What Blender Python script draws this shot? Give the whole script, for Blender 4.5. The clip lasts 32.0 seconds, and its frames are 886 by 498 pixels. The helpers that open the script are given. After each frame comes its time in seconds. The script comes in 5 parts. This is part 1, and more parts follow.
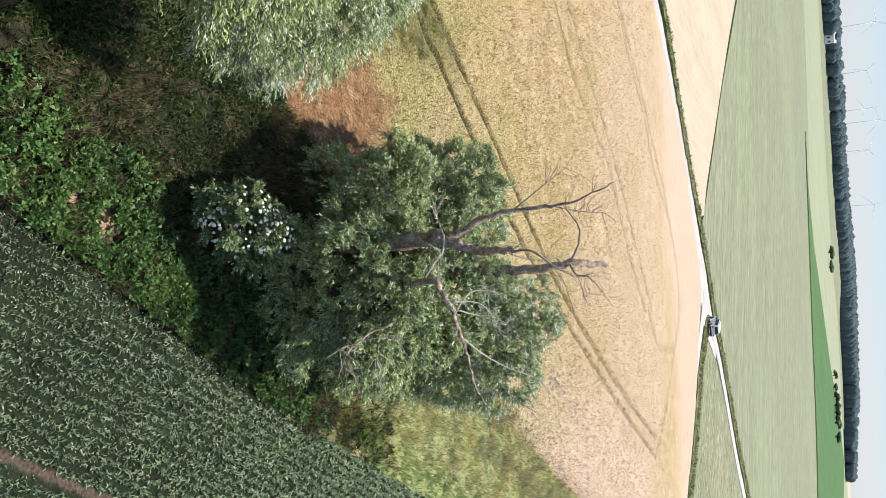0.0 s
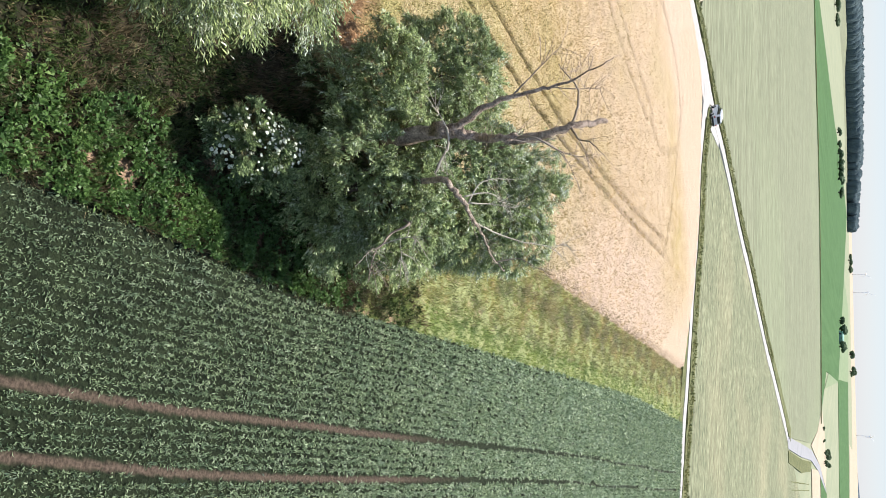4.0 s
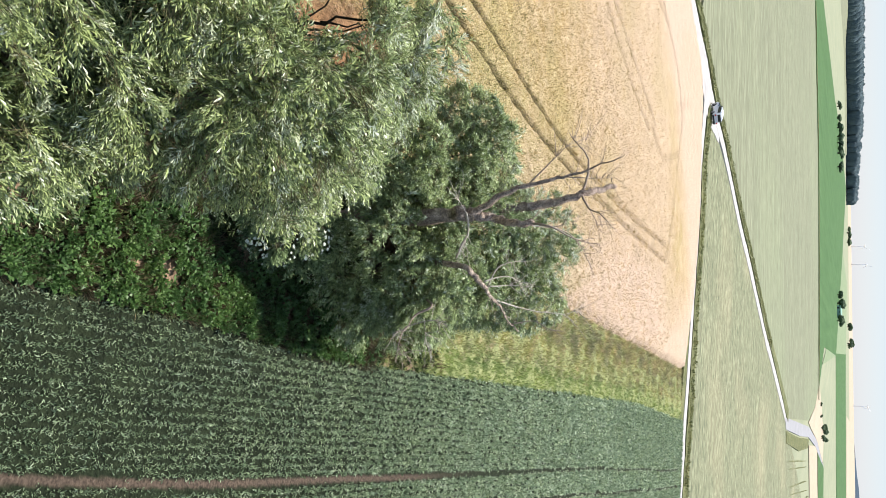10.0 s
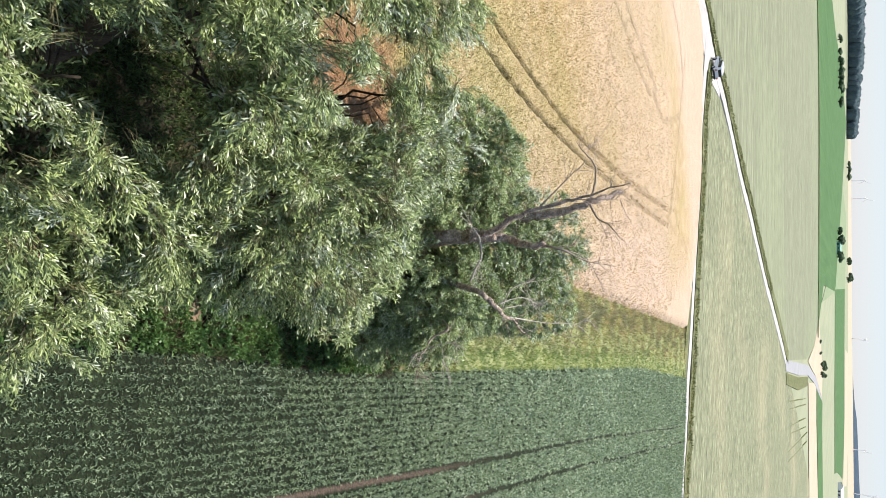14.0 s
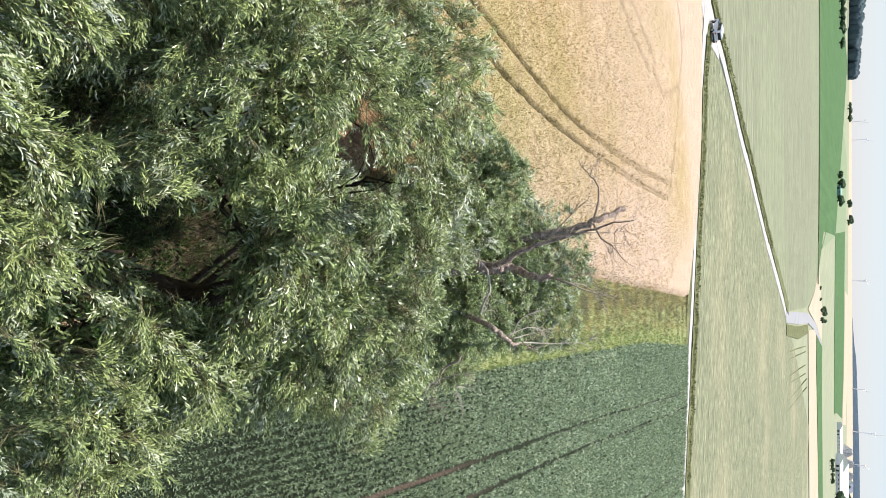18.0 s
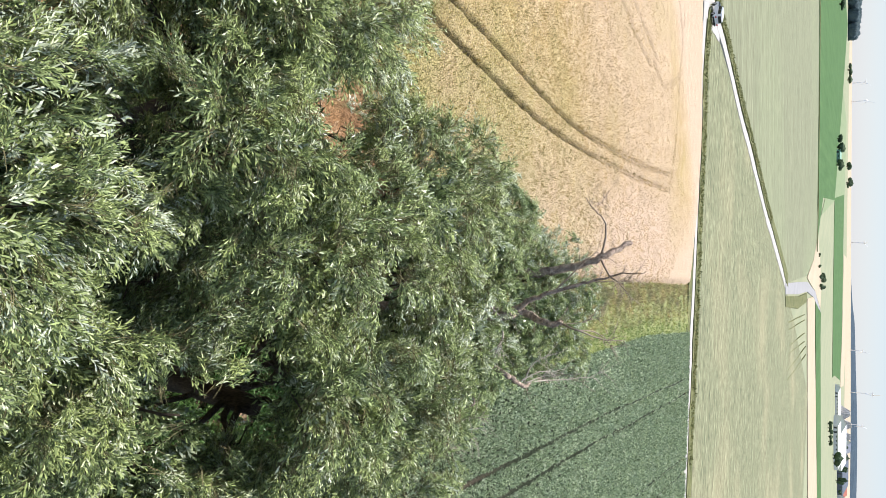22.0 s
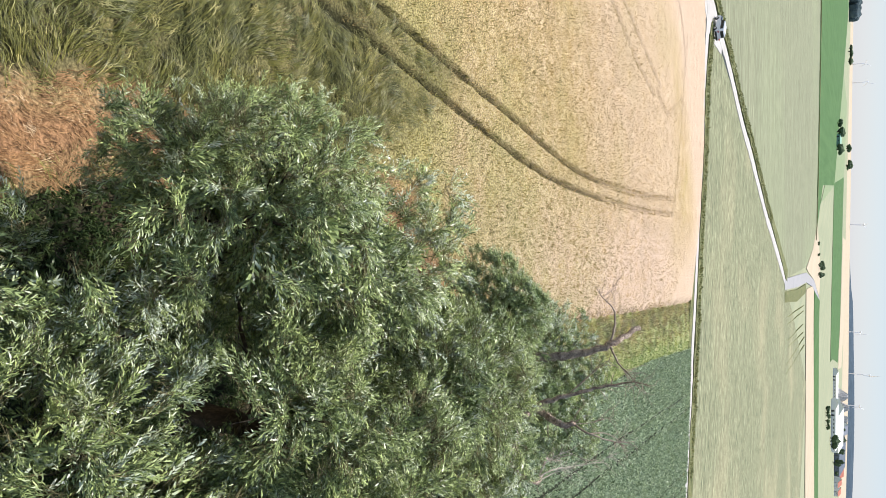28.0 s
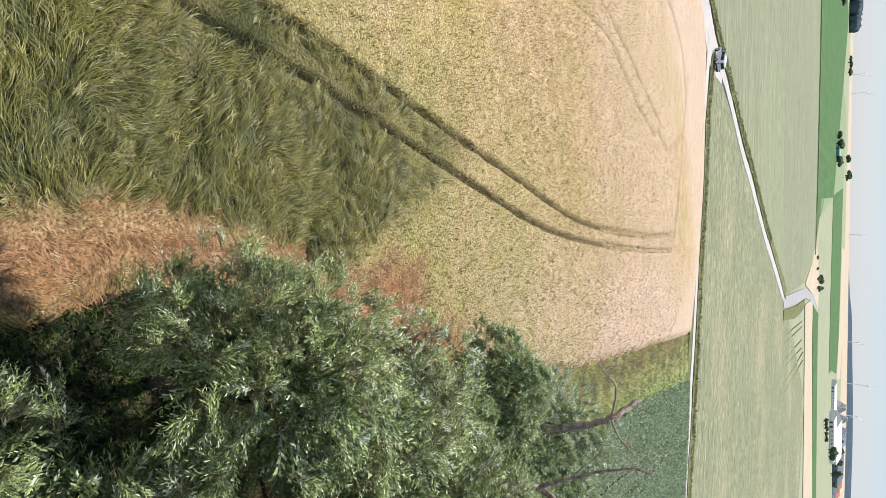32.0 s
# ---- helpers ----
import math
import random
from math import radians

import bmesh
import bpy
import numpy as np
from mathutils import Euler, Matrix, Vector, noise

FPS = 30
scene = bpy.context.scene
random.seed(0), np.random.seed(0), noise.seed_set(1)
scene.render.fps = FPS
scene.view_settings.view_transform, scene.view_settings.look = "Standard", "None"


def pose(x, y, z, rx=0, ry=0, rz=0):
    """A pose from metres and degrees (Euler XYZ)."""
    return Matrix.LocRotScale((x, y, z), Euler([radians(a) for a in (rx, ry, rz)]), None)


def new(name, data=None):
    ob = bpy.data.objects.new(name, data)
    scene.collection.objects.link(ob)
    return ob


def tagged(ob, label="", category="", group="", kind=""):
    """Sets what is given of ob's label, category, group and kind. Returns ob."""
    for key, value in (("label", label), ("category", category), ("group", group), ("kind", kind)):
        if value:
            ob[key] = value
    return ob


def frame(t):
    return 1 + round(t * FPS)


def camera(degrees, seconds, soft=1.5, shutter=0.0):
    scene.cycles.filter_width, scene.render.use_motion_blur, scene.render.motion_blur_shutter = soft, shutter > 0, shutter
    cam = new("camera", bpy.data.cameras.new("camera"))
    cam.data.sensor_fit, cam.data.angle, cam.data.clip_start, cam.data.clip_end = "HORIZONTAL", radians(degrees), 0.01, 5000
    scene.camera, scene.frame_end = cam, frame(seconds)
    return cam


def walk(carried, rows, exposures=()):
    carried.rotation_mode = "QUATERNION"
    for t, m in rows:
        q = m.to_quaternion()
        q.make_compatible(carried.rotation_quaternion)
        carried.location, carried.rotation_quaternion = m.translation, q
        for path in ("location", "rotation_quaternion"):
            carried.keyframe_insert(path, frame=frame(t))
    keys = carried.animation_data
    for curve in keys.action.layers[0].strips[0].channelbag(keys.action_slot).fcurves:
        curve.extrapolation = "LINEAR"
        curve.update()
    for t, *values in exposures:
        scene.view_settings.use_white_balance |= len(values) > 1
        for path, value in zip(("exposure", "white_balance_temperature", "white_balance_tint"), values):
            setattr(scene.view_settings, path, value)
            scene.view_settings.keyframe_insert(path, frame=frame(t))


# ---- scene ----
EXPOSURES = [(0, 0.45), (3, 0.53), (6, 0.55), (14, 0.54), (21, 0.52), (29, 0.42), (32, 0.36)]
cam = camera(63.13, 32.0, soft=0.55)
PATH = [
    (0, 0.001, 0.000, 17.663, 4.276, -60.913, 85.129),
    (0.5, -0.317, -0.032, 17.679, 4.206, -60.858, 83.729),
    (1, -0.665, -0.097, 17.730, 4.008, -60.776, 81.635),
    (1.5, -1.052, -0.188, 17.807, 3.603, -60.661, 78.962),
    (2, -1.456, -0.277, 17.897, 3.096, -60.502, 75.992),
    (2.5, -1.854, -0.367, 17.966, 2.622, -60.390, 73.408),
    (3, -2.222, -0.457, 18.004, 2.258, -60.319, 71.288),
    (3.5, -2.554, -0.543, 18.024, 2.022, -60.271, 70.319),
    (5.5, -3.811, -0.827, 18.115, 1.385, -60.274, 70.596),
    (6, -4.151, -0.896, 18.149, 1.176, -60.299, 70.765),
    (6.5, -4.477, -0.936, 18.151, 0.973, -60.318, 70.968),
    (7, -4.783, -0.954, 18.152, 0.897, -60.313, 71.019),
    (7.5, -5.092, -0.993, 18.166, 0.920, -60.307, 70.769),
    (8, -5.410, -1.029, 18.180, 0.868, -60.301, 70.543),
    (8.5, -5.734, -1.059, 18.191, 0.836, -60.330, 70.336),
    (9, -6.051, -1.064, 18.198, 0.890, -60.304, 69.991),
    (9.5, -6.385, -1.059, 18.192, 0.778, -60.321, 69.746),
    (10, -6.709, -1.033, 18.169, 0.678, -60.328, 69.364),
    (10.5, -7.050, -1.008, 18.159, 0.531, -60.332, 68.899),
    (11, -7.396, -0.991, 18.154, 0.265, -60.337, 68.560),
    (11.5, -7.724, -0.959, 18.140, 0.185, -60.317, 68.105),
    (12, -8.064, -0.925, 18.135, 0.093, -60.329, 67.550),
    (12.5, -8.412, -0.885, 18.123, -0.094, -60.311, 67.106),
    (13, -8.755, -0.842, 18.108, -0.224, -60.339, 66.683),
    (13.5, -9.086, -0.783, 18.075, -0.150, -60.335, 66.033),
    (14, -9.416, -0.719, 18.034, -0.114, -60.349, 65.472),
    (14.5, -9.756, -0.653, 18.014, -0.191, -60.356, 64.988),
    (16.5, -11.227, -0.345, 18.106, -0.863, -60.327, 63.650),
    (17, -11.580, -0.294, 18.120, -0.682, -60.349, 62.951),
    (17.5, -11.939, -0.233, 18.120, -0.617, -60.339, 62.347),
    (18, -12.316, -0.160, 18.120, -0.747, -60.341, 61.965),
    (18.5, -12.669, -0.082, 18.114, -0.983, -60.350, 61.784),
    (19, -13.039, 0.001, 18.101, -1.047, -60.344, 61.467),
    (19.5, -13.415, 0.088, 18.084, -1.208, -60.378, 61.243),
    (20, -13.808, 0.157, 18.096, -1.284, -60.384, 60.985),
    (20.5, -14.178, 0.243, 18.073, -1.328, -60.404, 60.728),
    (21, -14.548, 0.339, 18.051, -1.400, -60.402, 60.483),
    (21.5, -14.916, 0.428, 18.033, -1.350, -60.411, 60.134),
    (22, -15.286, 0.525, 18.009, -1.430, -60.424, 59.911),
    (22.5, -15.676, 0.637, 17.992, -1.777, -60.442, 59.898),
    (23, -16.052, 0.749, 17.959, -1.885, -60.452, 59.635),
    (23.5, -16.422, 0.872, 17.920, -1.962, -60.470, 59.338),
    (24, -16.777, 0.993, 17.881, -1.970, -60.485, 59.026),
    (24.5, -17.129, 1.116, 17.845, -1.918, -60.490, 58.755),
    (25, -17.490, 1.238, 17.813, -1.962, -60.493, 58.680),
    (25.5, -17.857, 1.350, 17.792, -1.984, -60.512, 58.757),
    (26, -18.239, 1.473, 17.785, -2.232, -60.507, 59.024),
    (26.5, -18.610, 1.586, 17.774, -2.229, -60.495, 59.088),
    (28.5, -20.224, 2.116, 17.858, -2.509, -60.496, 59.615),
    (29, -20.616, 2.224, 17.876, -2.692, -60.506, 59.845),
    (29.5, -20.976, 2.352, 17.868, -2.771, -60.515, 60.014),
    (30, -21.335, 2.489, 17.847, -2.873, -60.517, 60.179),
    (30.5, -21.695, 2.623, 17.833, -2.965, -60.514, 60.357),
    (31, -22.064, 2.764, 17.834, -3.023, -60.524, 60.468),
    (31.5, -22.437, 2.888, 17.841, -3.013, -60.529, 60.550),
    (32, -22.801, 3.008, 17.862, -2.825, -60.527, 60.451),
]
walk(cam, [(row[0], pose(*row[1:])) for row in PATH], EXPOSURES)
# ---- world ----
SUN_EL, SUN_AZ = radians(63), radians(22)      # azimuth clockwise from +y
world = bpy.data.worlds.new("world")
scene.world = world
world.use_nodes = True
wn = world.node_tree.nodes
sky = wn.new("ShaderNodeTexSky")
sky.sky_type, sky.sun_disc = "NISHITA", False
sky.sun_elevation, sky.sun_rotation = SUN_EL, SUN_AZ
sky.air_density, sky.dust_density, sky.ozone_density = 1.0, 0.2, 1.0
wn["Background"].inputs["Strength"].default_value = 0.073
cloud = wn.new("ShaderNodeMix")
cloud.data_type = "RGBA"
cloud.inputs["Factor"].default_value = 0.45
cloud.inputs["B"].default_value = (6.2, 7.8, 11.2, 1)
world.node_tree.links.new(sky.outputs[0], cloud.inputs["A"])
world.node_tree.links.new(cloud.outputs["Result"], wn["Background"].inputs["Color"])
sun = new("sun", bpy.data.lights.new("sun", "SUN"))
sun.data.energy, sun.data.angle, sun.data.color = 5.2, radians(1.0), (1.0, 0.96, 0.91)
sun_way = Vector((math.sin(SUN_AZ) * math.cos(SUN_EL), math.cos(SUN_AZ) * math.cos(SUN_EL), math.sin(SUN_EL)))
sun.matrix_world = Matrix.Translation(sun_way * 60) @ sun_way.to_track_quat("Z", "Y").to_matrix().to_4x4()

# ---- materials ----
rng = np.random.default_rng(7)


def material(name, a, b, scale=4.0, rough=0.8, stretch=(1, 1, 1), turn=0.0, fine=40.0, fine_amount=0.35, bump=0.3, dist=0.03,
             third=None, third_scale=0.15, attr=(), metal=0.0, island=0.0, translucent=0.0, contrast=(0.3, 0.7), gloss=0.12, streak=None):
    """Two-scale procedural surface: broad mix of a and b, fine grain, optional stains (third), masks (attr) and per-leaf variation."""
    m = bpy.data.materials.new(name)
    m.use_nodes = True
    t = m.node_tree
    n, ln = t.nodes, t.links
    bs = n["Principled BSDF"]
    geo = n.new("ShaderNodeNewGeometry")
    mp = n.new("ShaderNodeMapping")
    mp.inputs["Rotation"].default_value = (0, 0, turn)
    ln.new(geo.outputs["Position"], mp.inputs["Vector"])
    mp2 = n.new("ShaderNodeMapping")
    mp2.inputs["Scale"].default_value = stretch
    ln.new(mp.outputs[0], mp2.inputs["Vector"])

    def noise_tex(s, detail=4.0, src=None):
        x = n.new("ShaderNodeTexNoise")
        x.inputs["Scale"].default_value, x.inputs["Detail"].default_value = s, detail
        ln.new((src or mp2).outputs[0], x.inputs["Vector"])
        return x

    def ramp(src, lo, hi):
        r = n.new("ShaderNodeMapRange")
        r.inputs["From Min"].default_value, r.inputs["From Max"].default_value = lo, hi
        ln.new(src, r.inputs["Value"])
        return r.outputs[0]

    def mix(fac, c1, c2, blend="MIX"):
        x = n.new("ShaderNodeMix")
        x.data_type, x.blend_type = "RGBA", blend
        for sock, val in ((x.inputs["Factor"], fac), (x.inputs["A"], c1), (x.inputs["B"], c2)):
            if hasattr(val, "links"):
                ln.new(val, sock)
            elif isinstance(val, tuple):
                sock.default_value = (*val[:3], 1)
            else:
                sock.default_value = val
        return x.outputs["Result"]

    big = noise_tex(scale)
    col = mix(ramp(big.outputs["Fac"], *contrast), a, b)
    if third:
        col = mix(ramp(noise_tex(third_scale, 5.0, mp).outputs["Fac"], 0.5, 0.68), col, third)
    for key, c in attr:
        at = n.new("ShaderNodeAttribute")
        at.attribute_name = key
        col = mix(at.outputs["Fac"], col, c)
    if streak:
        s, amount = streak
        grey = mix(ramp(noise_tex(s, 2.0).outputs["Fac"], 0.34, 0.66), (1 - amount,) * 3, (1 + amount,) * 3)
        col = mix(1.0, col, grey, "MULTIPLY")
    small = noise_tex(fine, 3.0)
    if fine_amount:
        grey = mix(ramp(small.outputs["Fac"], 0.3, 0.7), (1 - fine_amount,) * 3, (1 + fine_amount,) * 3)
        col = mix(1.0, col, grey, "MULTIPLY")
    if island:
        r = ramp(geo.outputs["Random Per Island"], 0, 1)
        grey = mix(r, (1 - island, 1 - island, 1 - island * 0.8), (1 + island, 1 + island, 1 + island * 0.5))
        col = mix(1.0, col, grey, "MULTIPLY")
    ln.new(col, bs.inputs["Base Color"])
    bs.inputs["Roughness"].default_value, bs.inputs["Metallic"].default_value = rough, metal
    bs.inputs["Specular IOR Level"].default_value = gloss
    if bump:
        bp = n.new("ShaderNodeBump")
        bp.inputs["Strength"].default_value, bp.inputs["Distance"].default_value = bump, dist
        ln.new(small.outputs["Fac"], bp.inputs["Height"])
        ln.new(bp.outputs[0], bs.inputs["Normal"])
    if translucent:
        tr = n.new("ShaderNodeBsdfTranslucent")
        ln.new(col, tr.inputs["Color"])
        ms = n.new("ShaderNodeMixShader")
        ms.inputs[0].default_value = translucent
        ln.new(bs.outputs[0], ms.inputs[1])
        ln.new(tr.outputs[0], ms.inputs[2])
        ln.new(ms.outputs[0], n["Material Output"].inputs["Surface"])
    return m


def leaf_material(name, dark, light, silver, silver_share=0.1, rough=0.42, translucent=0.25, gloss=0.14, patch=1.0):
    """Leaves: per-leaf colour between dark and light, a share of leaves showing their pale felted underside."""
    m = bpy.data.materials.new(name)
    m.use_nodes = True
    n, ln = m.node_tree.nodes, m.node_tree.links
    bs = n["Principled BSDF"]
    geo = n.new("ShaderNodeNewGeometry")
    ramp = n.new("ShaderNodeValToRGB")
    e = ramp.color_ramp.elements
    e[0].position, e[0].color = 0.0, (*dark, 1)
    e[1].position, e[1].color = 1.0, (*light, 1)
    ln.new(geo.outputs["Random Per Island"], ramp.inputs[0])
    clump = n.new("ShaderNodeTexNoise")
    clump.inputs["Scale"].default_value, clump.inputs["Detail"].default_value = 2.2, 2
    ln.new(geo.outputs["Position"], clump.inputs["Vector"])
    both = n.new("ShaderNodeMath")
    both.operation = "MULTIPLY_ADD"
    both.inputs[1].default_value = 0.22
    ln.new(geo.outputs["Random Per Island"], both.inputs[0])
    ln.new(clump.outputs["Fac"], both.inputs[2])
    pale = n.new("ShaderNodeMapRange")
    pale.inputs["From Min"].default_value, pale.inputs["From Max"].default_value = 0.80 - silver_share, 0.84 - silver_share
    ln.new(both.outputs[0], pale.inputs["Value"])
    turned = n.new("ShaderNodeMix")
    turned.data_type = "RGBA"
    ln.new(pale.outputs[0], turned.inputs["Factor"])
    ln.new(ramp.outputs[0], turned.inputs["A"])
    turned.inputs["B"].default_value = (*silver, 1)
    tex = n.new("ShaderNodeTexNoise")
    tex.inputs["Scale"].default_value, tex.inputs["Detail"].default_value = 0.55, 3
    ln.new(geo.outputs["Position"], tex.inputs["Vector"])
    rg = n.new("ShaderNodeValToRGB")
    rg.color_ramp.elements[0].position, rg.color_ramp.elements[0].color = 0.33, (1 - 0.28 * patch, 1 - 0.2 * patch, 1 - 0.2 * patch, 1)
    rg.color_ramp.elements[1].position, rg.color_ramp.elements[1].color = 0.68, (1 + 0.25 * patch, 1 + 0.2 * patch, 1, 1)
    ln.new(tex.outputs["Fac"], rg.inputs[0])
    mu = n.new("ShaderNodeMix")
    mu.data_type, mu.blend_type = "RGBA", "MULTIPLY"
    mu.inputs["Factor"].default_value = 1.0
    ln.new(turned.outputs["Result"], mu.inputs["A"])
    ln.new(rg.outputs[0], mu.inputs["B"])
    col = mu.outputs["Result"]
    ln.new(col, bs.inputs["Base Color"])
    bs.inputs["Roughness"].default_value, bs.inputs["Specular IOR Level"].default_value = rough, gloss
    tr = n.new("ShaderNodeBsdfTranslucent")
    ln.new(col, tr.inputs["Color"])
    ms = n.new("ShaderNodeMixShader")
    ms.inputs[0].default_value = translucent
    ln.new(bs.outputs[0], ms.inputs[1])
    ln.new(tr.outputs[0], ms.inputs[2])
    ln.new(ms.outputs[0], n["Material Output"].inputs["Surface"])
    return m


FIELD_TURN = math.atan2(0.56, 0.83)     # the way the crop rows run, from +y towards +x
M = {}
M["ground"] = material("pale_green_crop_ground", (0.234, 0.255, 0.160), (0.289, 0.295, 0.190), 0.02, 0.9, (6, 0.5, 1), 0.35, 2.0, 0.12, 0.2, 0.1)
M["pale_green"] = material("pale_green_grain", (0.122, 0.136, 0.076), (0.252, 0.252, 0.155), 1.1, 0.9, (3.0, 0.30, 1), -0.877, 2.2, 0.50, 0.5, 0.1, third=(0.265, 0.248, 0.150), third_scale=0.03, streak=(0.30, 0.16))
M["pale_green_far"] = material("pale_green_far", (0.155, 0.168, 0.102), (0.242, 0.246, 0.158), 0.45, 0.9, (4, 0.20, 1), -1.13, 1.3, 0.42, 0.1, 0.1, third=(0.215, 0.235, 0.140), third_scale=0.008, streak=(0.10, 0.10))
# The track colour is near-black: shade down in the ruts, painted in.
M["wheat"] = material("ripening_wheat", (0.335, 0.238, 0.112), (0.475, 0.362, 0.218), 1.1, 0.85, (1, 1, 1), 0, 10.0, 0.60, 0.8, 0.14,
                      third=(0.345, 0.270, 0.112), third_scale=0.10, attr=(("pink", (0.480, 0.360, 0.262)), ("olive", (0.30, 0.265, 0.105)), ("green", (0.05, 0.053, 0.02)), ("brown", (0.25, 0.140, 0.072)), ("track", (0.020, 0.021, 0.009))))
M["wheat_far"] = material("pale_wheat_far", (0.400, 0.330, 0.235), (0.440, 0.368, 0.268), 0.05, 0.9, (3, 0.3, 1), 0.3, 0.6, 0.10, 0.1, 0.1)
# Base is near-black: the shade between the plants is put into its colour.
M["green_crop"] = material("shade_dark_crop_ground", (0.009, 0.013, 0.006), (0.020, 0.028, 0.013), 0.9, 0.85, (1, 1, 1), 0.593, 11.0, 0.45, 0.8, 0.1,
                           attr=(("track", (0.082, 0.060, 0.044)), ("shaded_track", (0.020, 0.026, 0.013))))
M["dark_green"] = material("dark_green_field", (0.052, 0.112, 0.034), (0.075, 0.145, 0.048), 0.03, 0.9, (5, 0.3, 1), 0.5, 0.5, 0.25, 0.1, 0.1)
M["mid_green"] = material("mid_green_field", (0.185, 0.235, 0.125), (0.220, 0.265, 0.150), 0.03, 0.9, (5, 0.3, 1), 0.5, 0.5, 0.12, 0.1, 0.1)
# Near-black soil: the shade beneath the trees is mixed into its colour.
M["soil"] = material("shade_dark_belt_soil", (0.032, 0.027, 0.017), (0.016, 0.02, 0.010), 0.8, 0.95, (1, 1, 1), 0, 12.0, 0.4, 0.8, 0.06, third=(0.07, 0.052, 0.032), third_scale=0.5,
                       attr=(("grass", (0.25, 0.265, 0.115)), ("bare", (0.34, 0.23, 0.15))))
M["gravel"] = material("pale_gravel_road", (0.380, 0.358, 0.332), (0.440, 0.416, 0.390), 0.4, 0.9, (1, 1, 1), 0, 6.0, 0.14, 0.4, 0.03)
M["asphalt"] = material("grey_farm_road", (0.27, 0.265, 0.27), (0.32, 0.315, 0.315), 0.2, 0.9, (1, 1, 1), 0, 3.0, 0.12, 0.2, 0.03)
M["verge"] = material("grass_verge", (0.085, 0.098, 0.04), (0.19, 0.19, 0.085), 0.5, 0.9, (1, 1, 1), 0, 5.0, 0.4, 0.8, 0.2)
M["bark"] = material("weathered_bark", (0.16, 0.115, 0.085), (0.50, 0.40, 0.32), 5.0, 0.9, (1, 0.5, 1), 0, 22.0, 0.6, 1.0, 0.06)
M["deadwood"] = material("barkless_grey_wood", (0.288, 0.216, 0.168), (0.400, 0.328, 0.264), 2.0, 0.8, (1, 1, 1), 0, 24.0, 0.25, 0.5, 0.01)
M["whitewood"] = material("bleached_wood", (0.368, 0.320, 0.256), (0.496, 0.448, 0.376), 3.0, 0.8, (1, 1, 1), 0, 24.0, 0.2, 0.4, 0.01)
M["trunk_wood"] = material("dark_willow_bark", (0.04, 0.031, 0.022), (0.10, 0.078, 0.058), 4.0, 0.95, (1, 1, 0.3), 0, 30.0, 0.4, 0.9, 0.03)
M["twig"] = material("willow_twig", (0.10, 0.095, 0.04), (0.22, 0.19, 0.10), 6.0, 0.7, bump=0)
M["willow"] = leaf_material("willow_leaf", (0.045, 0.072, 0.020), (0.45, 0.535, 0.22), (0.56, 0.61, 0.44), 0.06, 0.36, 0.20, 0.5, 0.6)
M["sallow"] = leaf_material("sallow_leaf", (0.11, 0.155, 0.06), (0.46, 0.55, 0.265), (0.54, 0.60, 0.45), 0.05, 0.36, 0.26, 0.35, 0.6)
M["willow_pale"] = leaf_material("willow_leaf_underside", (0.32, 0.38, 0.26), (0.62, 0.67, 0.55), (0.70, 0.73, 0.66), 0.08, 0.4, 0.2, 0.3, 0.4)
M["elder"] = leaf_material("elder_leaf", (0.07, 0.105, 0.045), (0.26, 0.34, 0.17), (0.33, 0.40, 0.25), 0.02)
M["nettle"] = leaf_material("weed_leaf", (0.045, 0.095, 0.024), (0.14, 0.245, 0.078), (0.22, 0.32, 0.14), 0.03, 0.45, 0.28, 0.3)
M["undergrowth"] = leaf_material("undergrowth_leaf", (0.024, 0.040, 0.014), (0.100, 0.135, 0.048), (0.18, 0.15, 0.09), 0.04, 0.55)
M["dry_stem"] = leaf_material("dry_stem", (0.05, 0.038, 0.022), (0.20, 0.155, 0.095), (0.26, 0.21, 0.14), 0.05, 0.7)
M["grass"] = leaf_material("grass_blade", (0.23, 0.225, 0.09), (0.54, 0.51, 0.245), (0.62, 0.53, 0.36), 0.10, 0.55, 0.3)
M["green_grass"] = leaf_material("fresh_grass_blade", (0.15, 0.21, 0.06), (0.44, 0.51, 0.20), (0.50, 0.50, 0.29), 0.05, 0.55, 0.3)
M["scrub"] = leaf_material("dry_scrub", (0.22, 0.19, 0.095), (0.66, 0.57, 0.36), (0.56, 0.46, 0.33), 0.12, 0.7, 0.2)
M["verge_blade"] = leaf_material("verge_blade", (0.08, 0.09, 0.035), (0.30, 0.30, 0.14), (0.34, 0.30, 0.17), 0.06, 0.6)
M["crop_leaf"] = leaf_material("crop_leaf", (0.11, 0.165, 0.082), (0.43, 0.525, 0.32), (0.50, 0.58, 0.40), 0.05, 0.5, 0.28, 0.45, 0.25)
M["stalk_gold"] = leaf_material("ripe_stalk", (0.29, 0.205, 0.085), (0.62, 0.465, 0.245), (0.62, 0.50, 0.30), 0.06, 0.6, 0.15)
M["stalk_olive"] = leaf_material("half_ripe_stalk", (0.145, 0.128, 0.038), (0.44, 0.385, 0.142), (0.46, 0.40, 0.20), 0.04, 0.6, 0.15)
M["stalk_green"] = leaf_material("lodged_green_stalk", (0.048, 0.050, 0.012), (0.225, 0.212, 0.062), (0.38, 0.34, 0.15), 0.04, 0.45, 0.12, 0.25, 0.9)
M["stalk_brown"] = leaf_material("dry_brown_stalk", (0.12, 0.062, 0.030), (0.42, 0.245, 0.128), (0.50, 0.37, 0.25), 0.05, 0.7, 0.1, 0.14, 0.7)
M["flower"] = material("cream_umbel", (0.60, 0.63, 0.47), (0.70, 0.72, 0.58), 8.0, 0.8, fine=60, fine_amount=0.15, bump=0.2)
